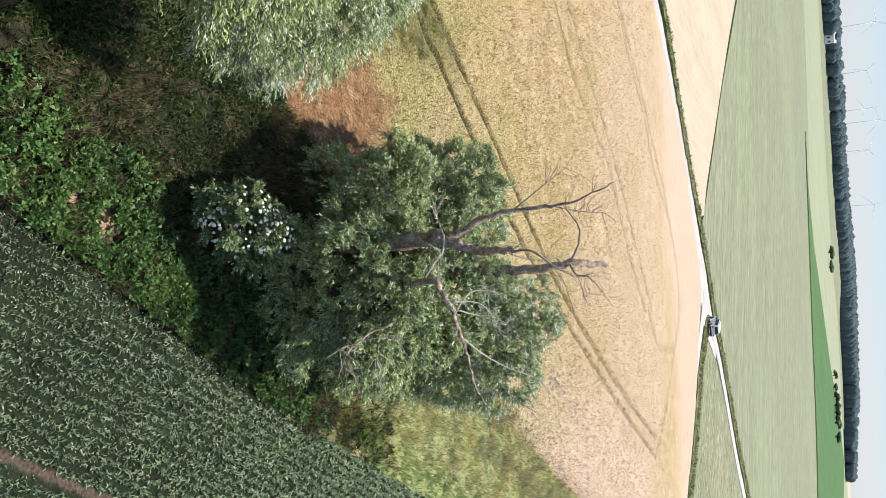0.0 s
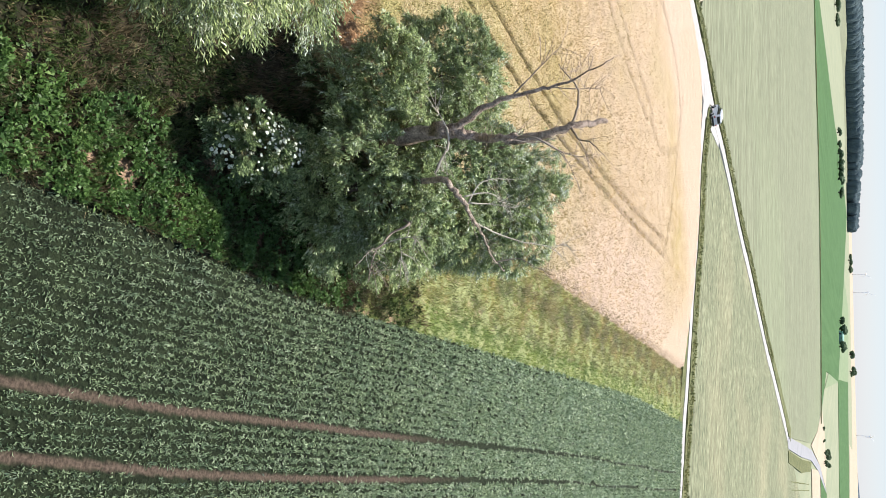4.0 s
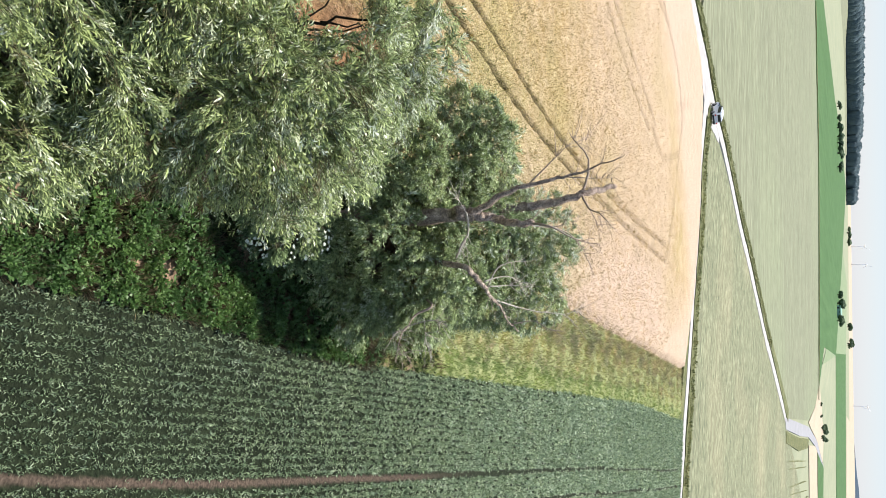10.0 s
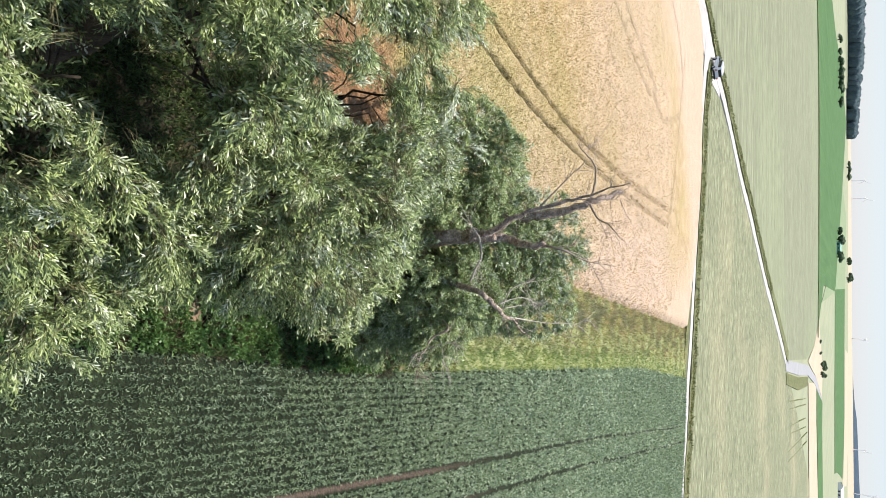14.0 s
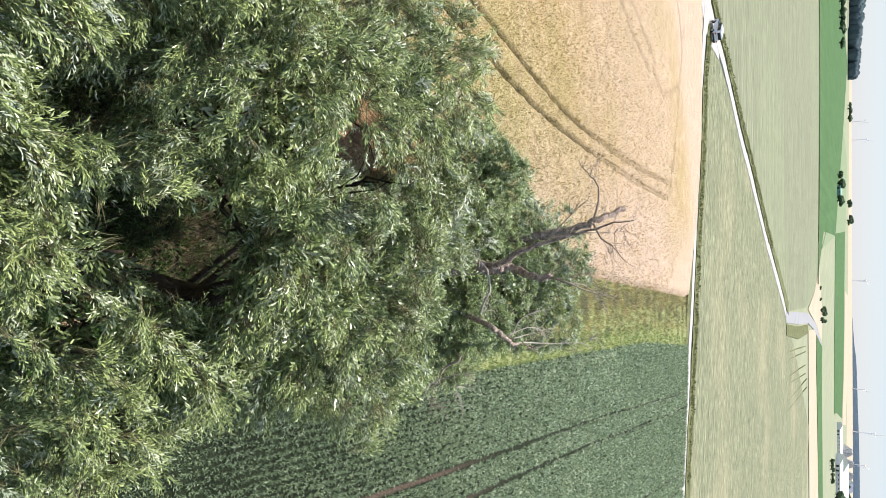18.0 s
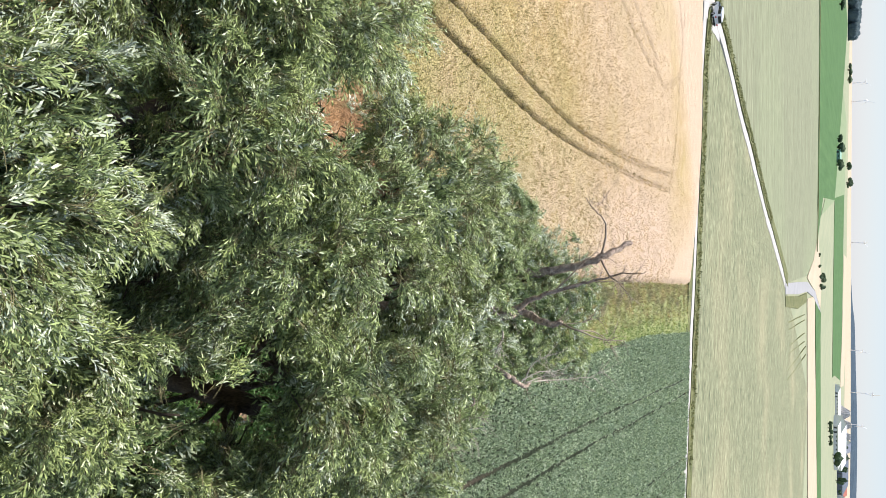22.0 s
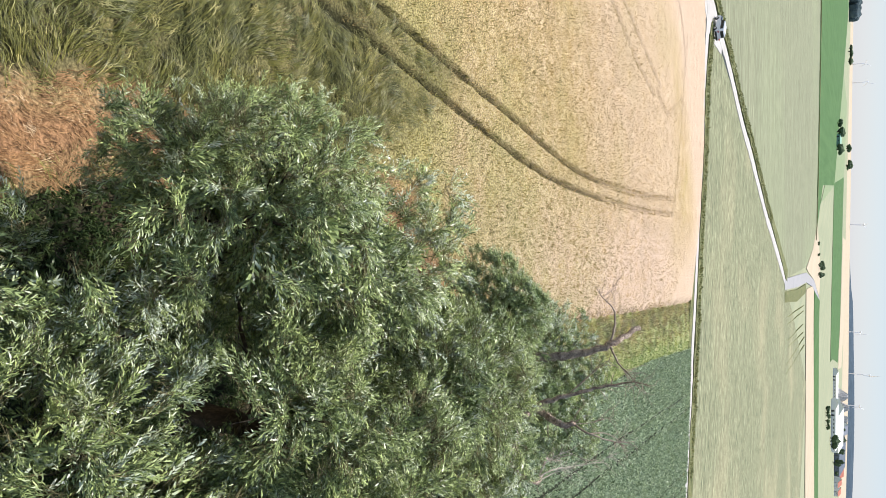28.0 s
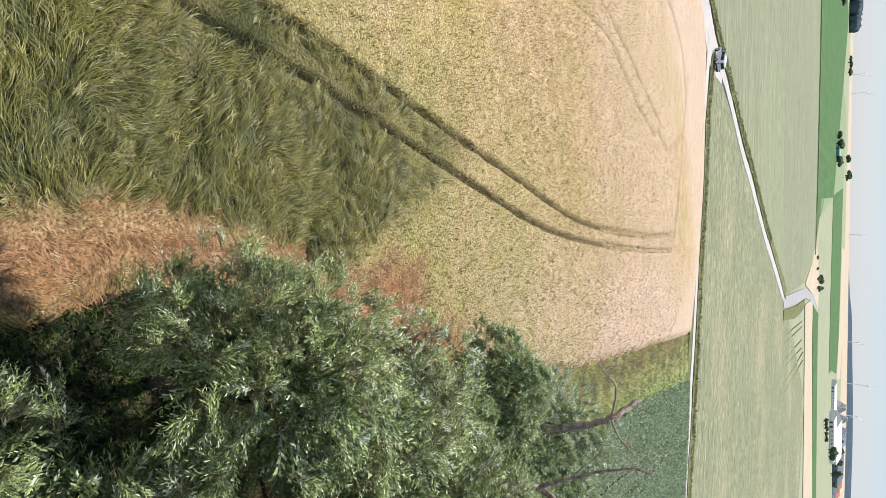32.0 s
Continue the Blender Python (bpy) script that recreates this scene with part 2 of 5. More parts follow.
# Forest and ridge colours have the blue of distance haze painted in.
M["wood_far"] = material("haze_blue_forest", (0.055, 0.085, 0.098), (0.085, 0.118, 0.122), 0.05, 0.9, fine=0.4, fine_amount=0.35, bump=0.8, dist=2.0)
M["ridge_far"] = material("haze_blue_ridge", (0.032, 0.055, 0.080), (0.050, 0.076, 0.100), 0.02, 0.9, fine=0.1, fine_amount=0.3, bump=0.4, dist=2.0)
M["tree_far"] = material("far_tree_foliage", (0.045, 0.07, 0.04), (0.085, 0.12, 0.06), 0.3, 0.9, fine=2.0, fine_amount=0.4, bump=0.8, dist=0.5)
M["white_wall"] = material("white_cladding", (0.720, 0.720, 0.702), (0.756, 0.756, 0.738), 0.3, 0.6, fine=2, fine_amount=0.05, bump=0)
M["grey_roof"] = material("grey_roof_sheet", (0.30, 0.31, 0.34), (0.36, 0.37, 0.40), 0.2, 0.6, fine=2, fine_amount=0.08, bump=0)
M["slate_roof"] = material("slate_grey_roof_sheet", (0.10, 0.12, 0.15), (0.14, 0.16, 0.19), 0.2, 0.6, fine=2, fine_amount=0.12, bump=0)
M["red_roof"] = material("red_tile_roof", (0.50, 0.17, 0.12), (0.56, 0.22, 0.16), 0.3, 0.8, fine=2, fine_amount=0.15, bump=0)
M["dark_open"] = material("dark_opening", (0.05, 0.05, 0.055), (0.07, 0.07, 0.07), 0.5, 0.4, fine=2, fine_amount=0.05, bump=0)
M["gravel_pile"] = material("pale_spoil_heap", (0.52, 0.48, 0.46), (0.60, 0.56, 0.53), 0.1, 0.95, fine=0.5, fine_amount=0.2, bump=0.4, dist=0.5)
M["green_sheet"] = material("green_sheet_wall", (0.20, 0.38, 0.30), (0.25, 0.42, 0.34), 0.3, 0.6, fine=2, fine_amount=0.06, bump=0)
M["turbine"] = material("turbine_white", (0.84, 0.86, 0.88), (0.88, 0.89, 0.91), 0.1, 0.5, fine=1, fine_amount=0.02, bump=0)
M["car_white"] = material("white_car_paint", (0.80, 0.80, 0.80), (0.82, 0.82, 0.82), 1.0, 0.25, fine=20, fine_amount=0.03, bump=0, gloss=0.5)
M["car_dark"] = material("dark_glass_and_plastic", (0.015, 0.016, 0.018), (0.03, 0.03, 0.03), 1.0, 0.2, fine=20, fine_amount=0.05, bump=0, gloss=0.5)
M["tyre"] = material("tyre_rubber", (0.02, 0.02, 0.02), (0.035, 0.035, 0.035), 5.0, 0.8, fine=40, fine_amount=0.2, bump=0.2, dist=0.01)
M["rim"] = material("alloy_rim", (0.5, 0.5, 0.52), (0.6, 0.6, 0.62), 5.0, 0.3, metal=0.9, fine=20, fine_amount=0.05, bump=0, gloss=0.5)
M["lamp_red"] = material("red_lamp_lens", (0.45, 0.02, 0.02), (0.5, 0.03, 0.03), 5.0, 0.2, fine=20, fine_amount=0.05, bump=0, gloss=0.5)


# ---- mesh helpers ----
def fast_mesh(name, verts, faces, mat, smooth=False):
    """A mesh from arrays: verts (n, 3), faces (m, k)."""
    verts, faces = np.asarray(verts, np.float32), np.asarray(faces, np.int32)
    me = bpy.data.meshes.new(name)
    k = faces.shape[1]
    me.vertices.add(len(verts))
    me.vertices.foreach_set("co", verts.ravel())
    me.loops.add(faces.size)
    me.loops.foreach_set("vertex_index", faces.ravel())
    me.polygons.add(len(faces))
    me.polygons.foreach_set("loop_start", np.arange(0, faces.size, k, dtype=np.int32))
    if smooth:
        me.polygons.foreach_set("use_smooth", np.ones(len(faces), bool))
    me.materials.append(mat)
    me.update(calc_edges=True)
    return me


def child(name, me, parent, label=""):
    ob = new(name, me)
    ob.parent = parent
    return tagged(ob, label)


def part(name, bm, mat, parent, label="", smooth=False):
    me = bpy.data.meshes.new(name)
    bm.to_mesh(me)
    bm.free()
    me.materials.append(mat)
    if smooth:
        for p in me.polygons:
            p.use_smooth = True
    return child(name, me, parent, label)


def empty_thing(name, at, label, category, group="", kind=""):
    ob = new(name)
    ob.location = at
    ob.empty_display_size = 0.2
    return tagged(ob, label, category, group, kind)


def inside(px, py, poly):
    """Which of the points lie in the polygon."""
    hit = np.zeros(np.shape(px), bool)
    for (x1, y1), (x2, y2) in zip(poly, poly[1:] + poly[:1]):
        if y1 == y2:
            continue
        cross = (py > min(y1, y2)) & (py <= max(y1, y2))
        hit ^= cross & (px < x1 + (py - y1) * (x2 - x1) / (y2 - y1))
    return hit


def far_from_line(px, py, line):
    """Distance of points to a polyline."""
    best = np.full(np.shape(px), 1e9)
    for (x1, y1), (x2, y2) in zip(line, line[1:]):
        dx, dy = x2 - x1, y2 - y1
        if dx * dx + dy * dy < 1e-9:
            continue
        s = np.clip(((px - x1) * dx + (py - y1) * dy) / (dx * dx + dy * dy), 0, 1)
        best = np.minimum(best, np.hypot(px - x1 - s * dx, py - y1 - s * dy))
    return best


def wavy(x, y, f=1.0, seed=0.0):
    """Cheap smooth noise in -1..1."""
    return (np.sin(x * f * 1.13 + seed + 1.7 * np.sin(y * f * 0.71 + seed)) + np.sin(y * f * 1.31 - 2 * seed + 1.3 * np.sin(x * f * 0.57 + 1.9)) +
            np.sin((x + y) * f * 0.77 + 3 * seed)) / 3


def smoothed(line, n=6):
    """A polyline with rounded bends (Catmull-Rom)."""
    p = np.array([line[0], *line, line[-1]], float)
    out = []
    for i in range(1, len(p) - 2):
        for s in np.arange(n) / n:
            a, b, c, d = p[i - 1], p[i], p[i + 1], p[i + 2]
            out.append(0.5 * (2 * b + (c - a) * s + (2 * a - 5 * b + 4 * c - d) * s * s + (3 * b - a - 3 * c + d) * s ** 3))
    out.append(p[-2])
    return [tuple(q) for q in out]


def slab(name, poly, z, mat, label, category="field", depth=0.3):
    """A field or road patch: a thin prism with its top at z, sunk into the ground."""
    bm = bmesh.new()
    top = [bm.verts.new((x, y, z)) for x, y in poly]
    low = [bm.verts.new((x, y, z - depth)) for x, y in poly]
    bm.faces.new(top)
    for i in range(len(poly)):
        j = (i + 1) % len(poly)
        bm.faces.new((top[i], low[i], low[j], top[j]))
    bmesh.ops.recalc_face_normals(bm, faces=bm.faces)
    bmesh.ops.triangulate(bm, faces=[f for f in bm.faces if len(f.verts) > 4])
    me = bpy.data.meshes.new(name)
    bm.to_mesh(me)
    bm.free()
    me.materials.append(mat)
    return tagged(new(name, me), label, category, kind="structure")


def ribbon(name, line, width, z, mat, label, category="road", ragged=0.0):
    """A strip along a polyline, with a slightly ragged edge."""
    pts = np.array(smoothed(line, 8))
    d = np.gradient(pts, axis=0)
    d /= np.linalg.norm(d, axis=1)[:, None]
    side = np.stack([-d[:, 1], d[:, 0]], 1)
    w = np.broadcast_to(np.interp(np.linspace(0, 1, len(pts)), np.linspace(0, 1, len(np.atleast_1d(width))), np.atleast_1d(width)), len(pts)) / 2
    l = pts + side * (w + ragged * rng.uniform(-1, 1, len(pts)))[:, None]
    r = pts - side * (w + ragged * rng.uniform(-1, 1, len(pts)))[:, None]
    return slab(name, [tuple(p) for p in l] + [tuple(p) for p in r[::-1]], z, mat, label, category)


def grid_mesh(name, x0, x1, y0, y1, step, keep, height, masks, mat):
    """A height field over a rectangle, kept where keep(x, y); masks: attribute name -> f(x, y)."""
    xs, ys = np.arange(x0, x1 + step / 2, step), np.arange(y0, y1 + step / 2, step)
    gx, gy = np.meshgrid(xs, ys)
    ok = keep(gx, gy)
    quad = ok[:-1, :-1] & ok[1:, :-1] & ok[:-1, 1:] & ok[1:, 1:]
    idx = np.arange(gx.size).reshape(gx.shape)
    f = np.stack([idx[:-1, :-1][quad], idx[:-1, 1:][quad], idx[1:, 1:][quad], idx[1:, :-1][quad]], 1)
    used = np.unique(f)
    remap = np.zeros(gx.size, np.int32)
    remap[used] = np.arange(len(used))
    vx, vy = gx.ravel()[used], gy.ravel()[used]
    me = fast_mesh(name, np.stack([vx, vy, height(vx, vy)], 1), remap[f], mat, True)
    for key, fn in masks.items():
        at = me.attributes.new(key, "FLOAT", "POINT")
        at.data.foreach_set("value", np.clip(fn(vx, vy), 0, 1).astype(np.float32))
    return me


def kites(base, way, up, length, width, bend=0.15, wide_at=0.42, skew=0.0):
    """Leaves or blades as bent kites. base, way, up (n, 3); length, width (n,). Returns verts, faces."""
    side = np.cross(way, up)
    side /= np.linalg.norm(side, axis=1)[:, None] + 1e-9
    nor = np.cross(side, way)
    L, W = length[:, None], width[:, None]
    mid = base + nor * L * bend * 0.35
    tip = base + way * L - nor * L * bend
    v = np.stack([base, mid + way * L * (wide_at - skew) + side * W / 2, tip, mid + way * L * (wide_at + skew) - side * W / 2], 1).reshape(-1, 3)
    return v, np.arange(len(v), dtype=np.int32).reshape(-1, 4)


def unit(v):
    return v / (np.linalg.norm(v, axis=-1, keepdims=True) + 1e-9)


def tube(bm, pts, radii, sides=7, rough=0.0, seed=0):
    """A tapered limb along a polyline."""
    r = random.Random(seed)
    pts = [Vector(p) for p in pts]
    rings = []
    for i, p in enumerate(pts):
        d = (pts[min(i + 1, len(pts) - 1)] - pts[max(i - 1, 0)]).normalized()
        a = d.orthogonal().normalized()
        if rings:
            a = (old - d * old.dot(d)).normalized()
        old = a
        b = d.cross(a)
        rings.append([bm.verts.new(p + (a * math.cos(k * math.tau / sides) + b * math.sin(k * math.tau / sides)) * radii[i] * (1 + rough * r.uniform(-1, 1)))
                      for k in range(sides)])
    for q, s in zip(rings, rings[1:]):
        for k in range(sides):
            bm.faces.new((q[k], q[(k + 1) % sides], s[(k + 1) % sides], s[k]))
    bm.faces.new(rings[0][::-1])
    bm.faces.new(rings[-1])


def limb_points(pts, n=4, wobble=0.0, seed=0):
    """A polyline refined and made slightly crooked."""
    q = np.array(smoothed(pts, n))
    r = np.random.default_rng(seed)
    w = r.normal(0, wobble, q.shape)
    w[0] = w[-1] = 0
    return [tuple(p) for p in q + w]


# ---- plan ----
BELT_GREEN_EDGE = [(-14.0, -7.0), (-7.0, 2.6), (-2.2, 8.9), (0.6, 12.9), (4.4, 17.8), (10.2, 26.8), (20.5, 42.9), (30.5, 58.5), (43.4, 76.2)]
BELT_WHEAT_EDGE = [(-26.0, 2.0), (-20.0, 6.5), (-15.2, 10.5), (-14.3, 13.6), (-11.0, 17.6), (-6.5, 19.6), (-3.5, 22.0), (2.0, 30.0), (11.6, 40.5), (17.0, 48.3), (22.4, 56.1), (37.4, 78.0)]
WHEAT = BELT_WHEAT_EDGE + [(31.0, 87.2), (23.6, 94.2), (17.0, 98.0), (12.5, 100.6), (9.7, 102.4), (6.0, 103.2), (2.1, 102.3), (-1.7, 99.9), (-8.9, 95.9), (-15.4, 90.9), (-21.3, 86.0), (-26.4, 81.0),
                           (-38.0, 66.0), (-60.0, 40.0), (-70.0, 10.0), (-60.0, -10.0), (-34.0, -6.0)]
TRAM_A_IN = smoothed([(-30.0, 13.5), (-24.0, 18.5), (-19.3, 23.3), (-14.6, 28.4), (-8.9, 34.4), (-3.8, 39.9), (0.9, 44.8), (5.1, 50.1), (9.1, 56.0), (14.6, 64.5), (20.1, 73.9)])
TRAM_A_OUT = smoothed([(-31.0, 9.5), (-25.5, 14.8), (-20.5, 19.6), (-16.6, 23.9), (-9.2, 31.5), (-2.3, 38.6), (3.0, 45.0), (9.6, 54.4), (15.6, 63.4), (21.8, 73.3)])
TRAM_B = [smoothed([(-34.0, 31.5), (-27.0, 40.0), (-16.7, 49.3), (-13.8, 51.1), (-11.0, 54.3), (-8.4, 58.4), (-5.8, 61.3), (-1.4, 64.3), (2.8, 67.6), (6.8, 71.3)]), smoothed([(-36.0, 33.2), (-29.0, 42.0), (-18.1, 51.7), (-16.1, 53.6), (-12.7, 56.7), (-10.4, 59.5), (-6.4, 63.2), (-4.0, 65.3), (1.2, 69.5), (7.1, 74.3)])]
TRAM_C = [smoothed([(-42.0, 48.0), (-22.1, 65.6), (-18.5, 67.9), (-15.4, 71.6), (-11.4, 75.2), (-8.1, 76.8), (-4.7, 81.0), (-1.6, 84.9)]), smoothed([(-43.0, 50.5), (-21.4, 66.8), (-17.5, 70.9), (-13.7, 74.8), (-9.4, 78.3), (-6.0, 81.8), (-2.2, 84.1), (1.7, 86.7), (5.7, 87.9), (9.7, 87.4)])]
HEADLAND = [smoothed([(21.3, 73.6), (19.0, 77.6), (13.8, 83.0), (9.7, 87.2), (7.0, 90.0)]), smoothed([(12.5, 84.0), (11.0, 76.0), (6.9, 72.8)])]
GREEN_CROP = BELT_GREEN_EDGE + [(52.0, 70.4), (75.0, 51.0), (80.0, 20.0), (60.0, -20.0), (0.0, -25.0)]
G_TRAMS = [smoothed([(-4.2, -3.0), (-0.4, 3.3), (3.1, 8.0), (6.2, 12.2), (10.0, 17.8), (13.6, 23.0), (23.8, 38.3), (34.5, 53.6), (47.0, 71.3)]),
           smoothed([(-2.4, -3.6), (1.4, 2.7), (4.9, 7.5), (8.0, 11.6), (11.8, 17.0), (15.4, 22.4), (25.4, 37.4), (36.2, 52.6), (49.0, 71.0)]),
           smoothed([(14.0, 8.0), (24.0, 22.0), (42.6, 49.1), (56.7, 68.0)]), smoothed([(15.8, 7.2), (25.8, 21.0), (44.4, 48.2), (58.2, 67.0)])]


def signed_edge(x, y, line, poly):
    """Distance from an edge line: above 0 inside the polygon, below 0 outside."""
    return np.where(inside(x, y, poly), 1, -1) * far_from_line(x, y, line)


# ---- ground and fields ----
gx = np.concatenate([-np.geomspace(5200, 150, 12), np.linspace(-120, 120, 9), np.geomspace(150, 5200, 12)])
gxx, gyy = np.meshgrid(gx, gx + 60)
gi = np.arange(gxx.size).reshape(gxx.shape)
gf = np.stack([gi[:-1, :-1], gi[:-1, 1:], gi[1:, 1:], gi[1:, :-1]], -1).reshape(-1, 4)
tagged(new("ground", fast_mesh("ground", np.stack([gxx.ravel(), gyy.ravel(), 0 * gxx.ravel() - 0.3], 1), gf, M["ground"])),
       "wide pale green farmland reaching the horizon", "ground", kind="structure")


def bare_mask(x, y):
    m = 0 * x
    for cx, cy, r in ((-1.1, 12.6, 0.4), (-1.6, 12.0, 0.3), (2.2, 17.3, 0.45), (2.7, 17.9, 0.35), (-4.6, 9.0, 0.6), (-0.4, 16.3, 0.5), (7.0, 22.2, 0.7), (8.0, 24.0, 0.5)):
        m = np.maximum(m, np.clip(1.25 - np.hypot(x - cx, (y - cy)) / r + 0.9 * wavy(x, y, 4.3) + 0.4 * wavy(x, y, 11.0), 0, 1))
    return m


belt_poly = BELT_GREEN_EDGE + BELT_WHEAT_EDGE[::-1]


def belt_height(x, y):
    e = np.minimum(far_from_line(x, y, BELT_GREEN_EDGE), far_from_line(x, y, BELT_WHEAT_EDGE)) * np.where(inside(x, y, belt_poly), 1, -1)
    return 0.03 + (0.08 * wavy(x, y, 1.9) + 0.05 * wavy(x, y, 4.1, 2.0)) * np.clip(e / 0.8, 0, 1) - 0.3 * np.clip(-e / 0.6, 0, 1)


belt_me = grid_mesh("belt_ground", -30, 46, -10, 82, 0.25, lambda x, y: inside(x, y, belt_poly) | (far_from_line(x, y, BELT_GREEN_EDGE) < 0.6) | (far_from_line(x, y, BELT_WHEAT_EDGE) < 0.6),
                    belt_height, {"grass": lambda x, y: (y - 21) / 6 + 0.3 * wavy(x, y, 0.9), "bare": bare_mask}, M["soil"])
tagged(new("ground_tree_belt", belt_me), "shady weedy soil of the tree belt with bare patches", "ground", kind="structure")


def tram_depth(x, y, lines, w):
    d = np.full(np.shape(x), 9.0)
    for line in lines:
        d = np.minimum(d, far_from_line(x, y, line[::3] + [line[-1]]))
    return np.clip(1.0 - (d / w) ** 2, 0, 1)


WHEAT_TRAMS = [TRAM_A_IN, TRAM_A_OUT]
BROWN_LINE = [(-24.0, 5.5), (-17.0, 10.8), (-15.3, 14.3), (-12.4, 17.8), (-8.6, 20.8), (-5.0, 24.0), (-2.0, 27.0), (2.5, 32.0)]


def green_mask(x, y):
    """Where the grain is still green or lodged, its ground painted dark like shaded gaps: between the dry rim along the
    trees and the first wheel track.
    """
    rim = far_from_line(x, y, BROWN_LINE)
    track = far_from_line(x, y, TRAM_A_IN[::4] + [TRAM_A_IN[-1]])
    side = inside(x, y, TRAM_A_IN[::4] + [(12.0, 40.0)] + BELT_WHEAT_EDGE[8::-1] + [(-34.0, 0.0)])
    fade = np.clip((40 - y) / 16, 0, 1)
    patch = np.clip(1.6 * np.hypot((x + 6.1) / 2.8, (y - 23.2) / 4.2) - 1.2, 0, 1)
    return patch * np.where(side, np.clip((rim - 0.55) / 0.9, 0, 1) * np.clip(0.25 + (-8.0 - x) / 3.0, 0.25, 1), np.clip(1 - track / 3.5, 0, 1) * 0.3) * fade * np.clip(0.85 + 0.3 * wavy(x, y, 0.8), 0, 1)


def olive_mask(x, y):
    """Half-ripe grain round the first wheel tracks."""
    track = far_from_line(x, y, TRAM_A_IN[::4] + [TRAM_A_IN[-1]])
    side = inside(x, y, TRAM_A_IN[::4] + [(12.0, 40.0)] + BELT_WHEAT_EDGE[8::-1] + [(-34.0, 0.0)])
    return np.where(side, 0.85, np.clip(0.85 - track / 10, 0, 1)) * np.clip((54 - y) / 24, 0, 1) * np.clip(0.75 + 0.4 * wavy(x, y, 0.5, 2.0) + 0.3 * wavy(x, y, 1.9), 0, 1)


def brown_mask(x, y):
    rim = np.clip(1.15 - far_from_line(x, y, BROWN_LINE) / 1.5 + 0.35 * wavy(x, y, 1.3), 0, 1) * np.clip((31 - y) / 5, 0, 1)
    patch = np.clip(2.2 - 1.9 * np.hypot((x + 6.1) / 2.5, (y - 23.2) / 3.9) + 0.3 * wavy(x, y, 1.7), 0, 1)
    return np.maximum(rim, patch)


def pink_mask(x, y):
    e = far_from_line(x, y, BELT_WHEAT_EDGE)
    return np.clip(1.2 - e / 9.0, 0, 0.85) * np.clip((y - 27) / 8, 0, 1) + np.clip(0.35 + 0.9 * wavy(x, y, 0.10, 1.0), 0, 0.5) * np.clip((y - 45) / 15, 0, 1) + np.clip((y - 82) / 6, 0, 0.9)


def wheat_height(x, y):
    soft = np.clip((signed_edge(x, y, BELT_WHEAT_EDGE, WHEAT) + 0.22 * wavy(x, y, 2.6, 0.4) + 0.12 * wavy(x, y, 6.1)) / 0.6, -0.6, 1)
    lodged = green_mask(x, y) * np.clip((34 - y) / 8, 0, 1)
    z = 0.50 + 0.05 * wavy(x, y, 2.3) + 0.03 * wavy(x, y, 5.2, 1.0) - 0.16 * lodged * (1 + wavy(x, y, 1.5, 3.0)) - 0.25 * brown_mask(x, y)
    return z * soft * (1 - 0.95 * np.clip(1.8 * tram_depth(x, y, WHEAT_TRAMS, 0.19), 0, 1)) * (1 - 0.4 * tram_depth(x, y, TRAM_B + TRAM_C + HEADLAND, 0.3))


def wheat_masks():
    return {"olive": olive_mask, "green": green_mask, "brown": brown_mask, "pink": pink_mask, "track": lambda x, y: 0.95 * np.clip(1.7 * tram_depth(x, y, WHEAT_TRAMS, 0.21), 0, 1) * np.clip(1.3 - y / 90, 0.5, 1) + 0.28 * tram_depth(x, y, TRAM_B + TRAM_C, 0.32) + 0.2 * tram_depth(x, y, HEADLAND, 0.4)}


wheat = empty_thing("wheat_field", (0, 0, 0), "ripening golden wheat field with wheel tracks darkened as by shade and lodged green patches", "field", kind="structure")
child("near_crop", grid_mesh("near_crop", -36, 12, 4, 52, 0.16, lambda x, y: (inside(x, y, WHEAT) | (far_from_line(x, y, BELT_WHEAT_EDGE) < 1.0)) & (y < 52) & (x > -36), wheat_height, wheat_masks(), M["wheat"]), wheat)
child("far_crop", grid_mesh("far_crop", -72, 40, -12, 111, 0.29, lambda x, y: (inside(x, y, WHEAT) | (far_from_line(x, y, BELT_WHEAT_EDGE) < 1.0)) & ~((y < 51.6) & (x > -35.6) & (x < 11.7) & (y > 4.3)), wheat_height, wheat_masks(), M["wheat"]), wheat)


def crop_height(x, y):
    edge = signed_edge(x, y, BELT_GREEN_EDGE, GREEN_CROP) + 0.16 * wavy(x, y, 2.6, 0.4) + 0.10 * wavy(x, y, 6.1)
    soft = np.clip(edge / 0.4, 0, 1)
    z = 0.015 + 0.008 * wavy(x, y, 2.6) + 0.006 * wavy(x, y, 6.0, 1.0)
    return z * soft * (1 - 0.9 * tram_depth(x, y, G_TRAMS, 0.26)) + 0.02 - 0.3 * np.clip(-edge / 0.5, 0, 1)


green_field = empty_thing("green_field", (0, 0, 0), "dense dark green drilled crop with bare wheel tracks", "field", kind="structure")
# Far off the wheel lines are painted dark, like shade under overhanging leaves.
CROP_MASKS = {"track": lambda x, y: np.clip(1.8 * tram_depth(x, y, G_TRAMS, 0.14), 0, 1) * np.clip((30 - y) / 8, 0, 1), "shaded_track": lambda x, y: np.clip(1.8 * tram_depth(x, y, G_TRAMS, 0.30), 0, 1) * np.clip((y - 22) / 8, 0, 1)}
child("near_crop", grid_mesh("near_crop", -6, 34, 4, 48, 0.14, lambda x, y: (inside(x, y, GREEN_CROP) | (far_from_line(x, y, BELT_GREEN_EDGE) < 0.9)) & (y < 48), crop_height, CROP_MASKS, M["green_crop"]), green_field)
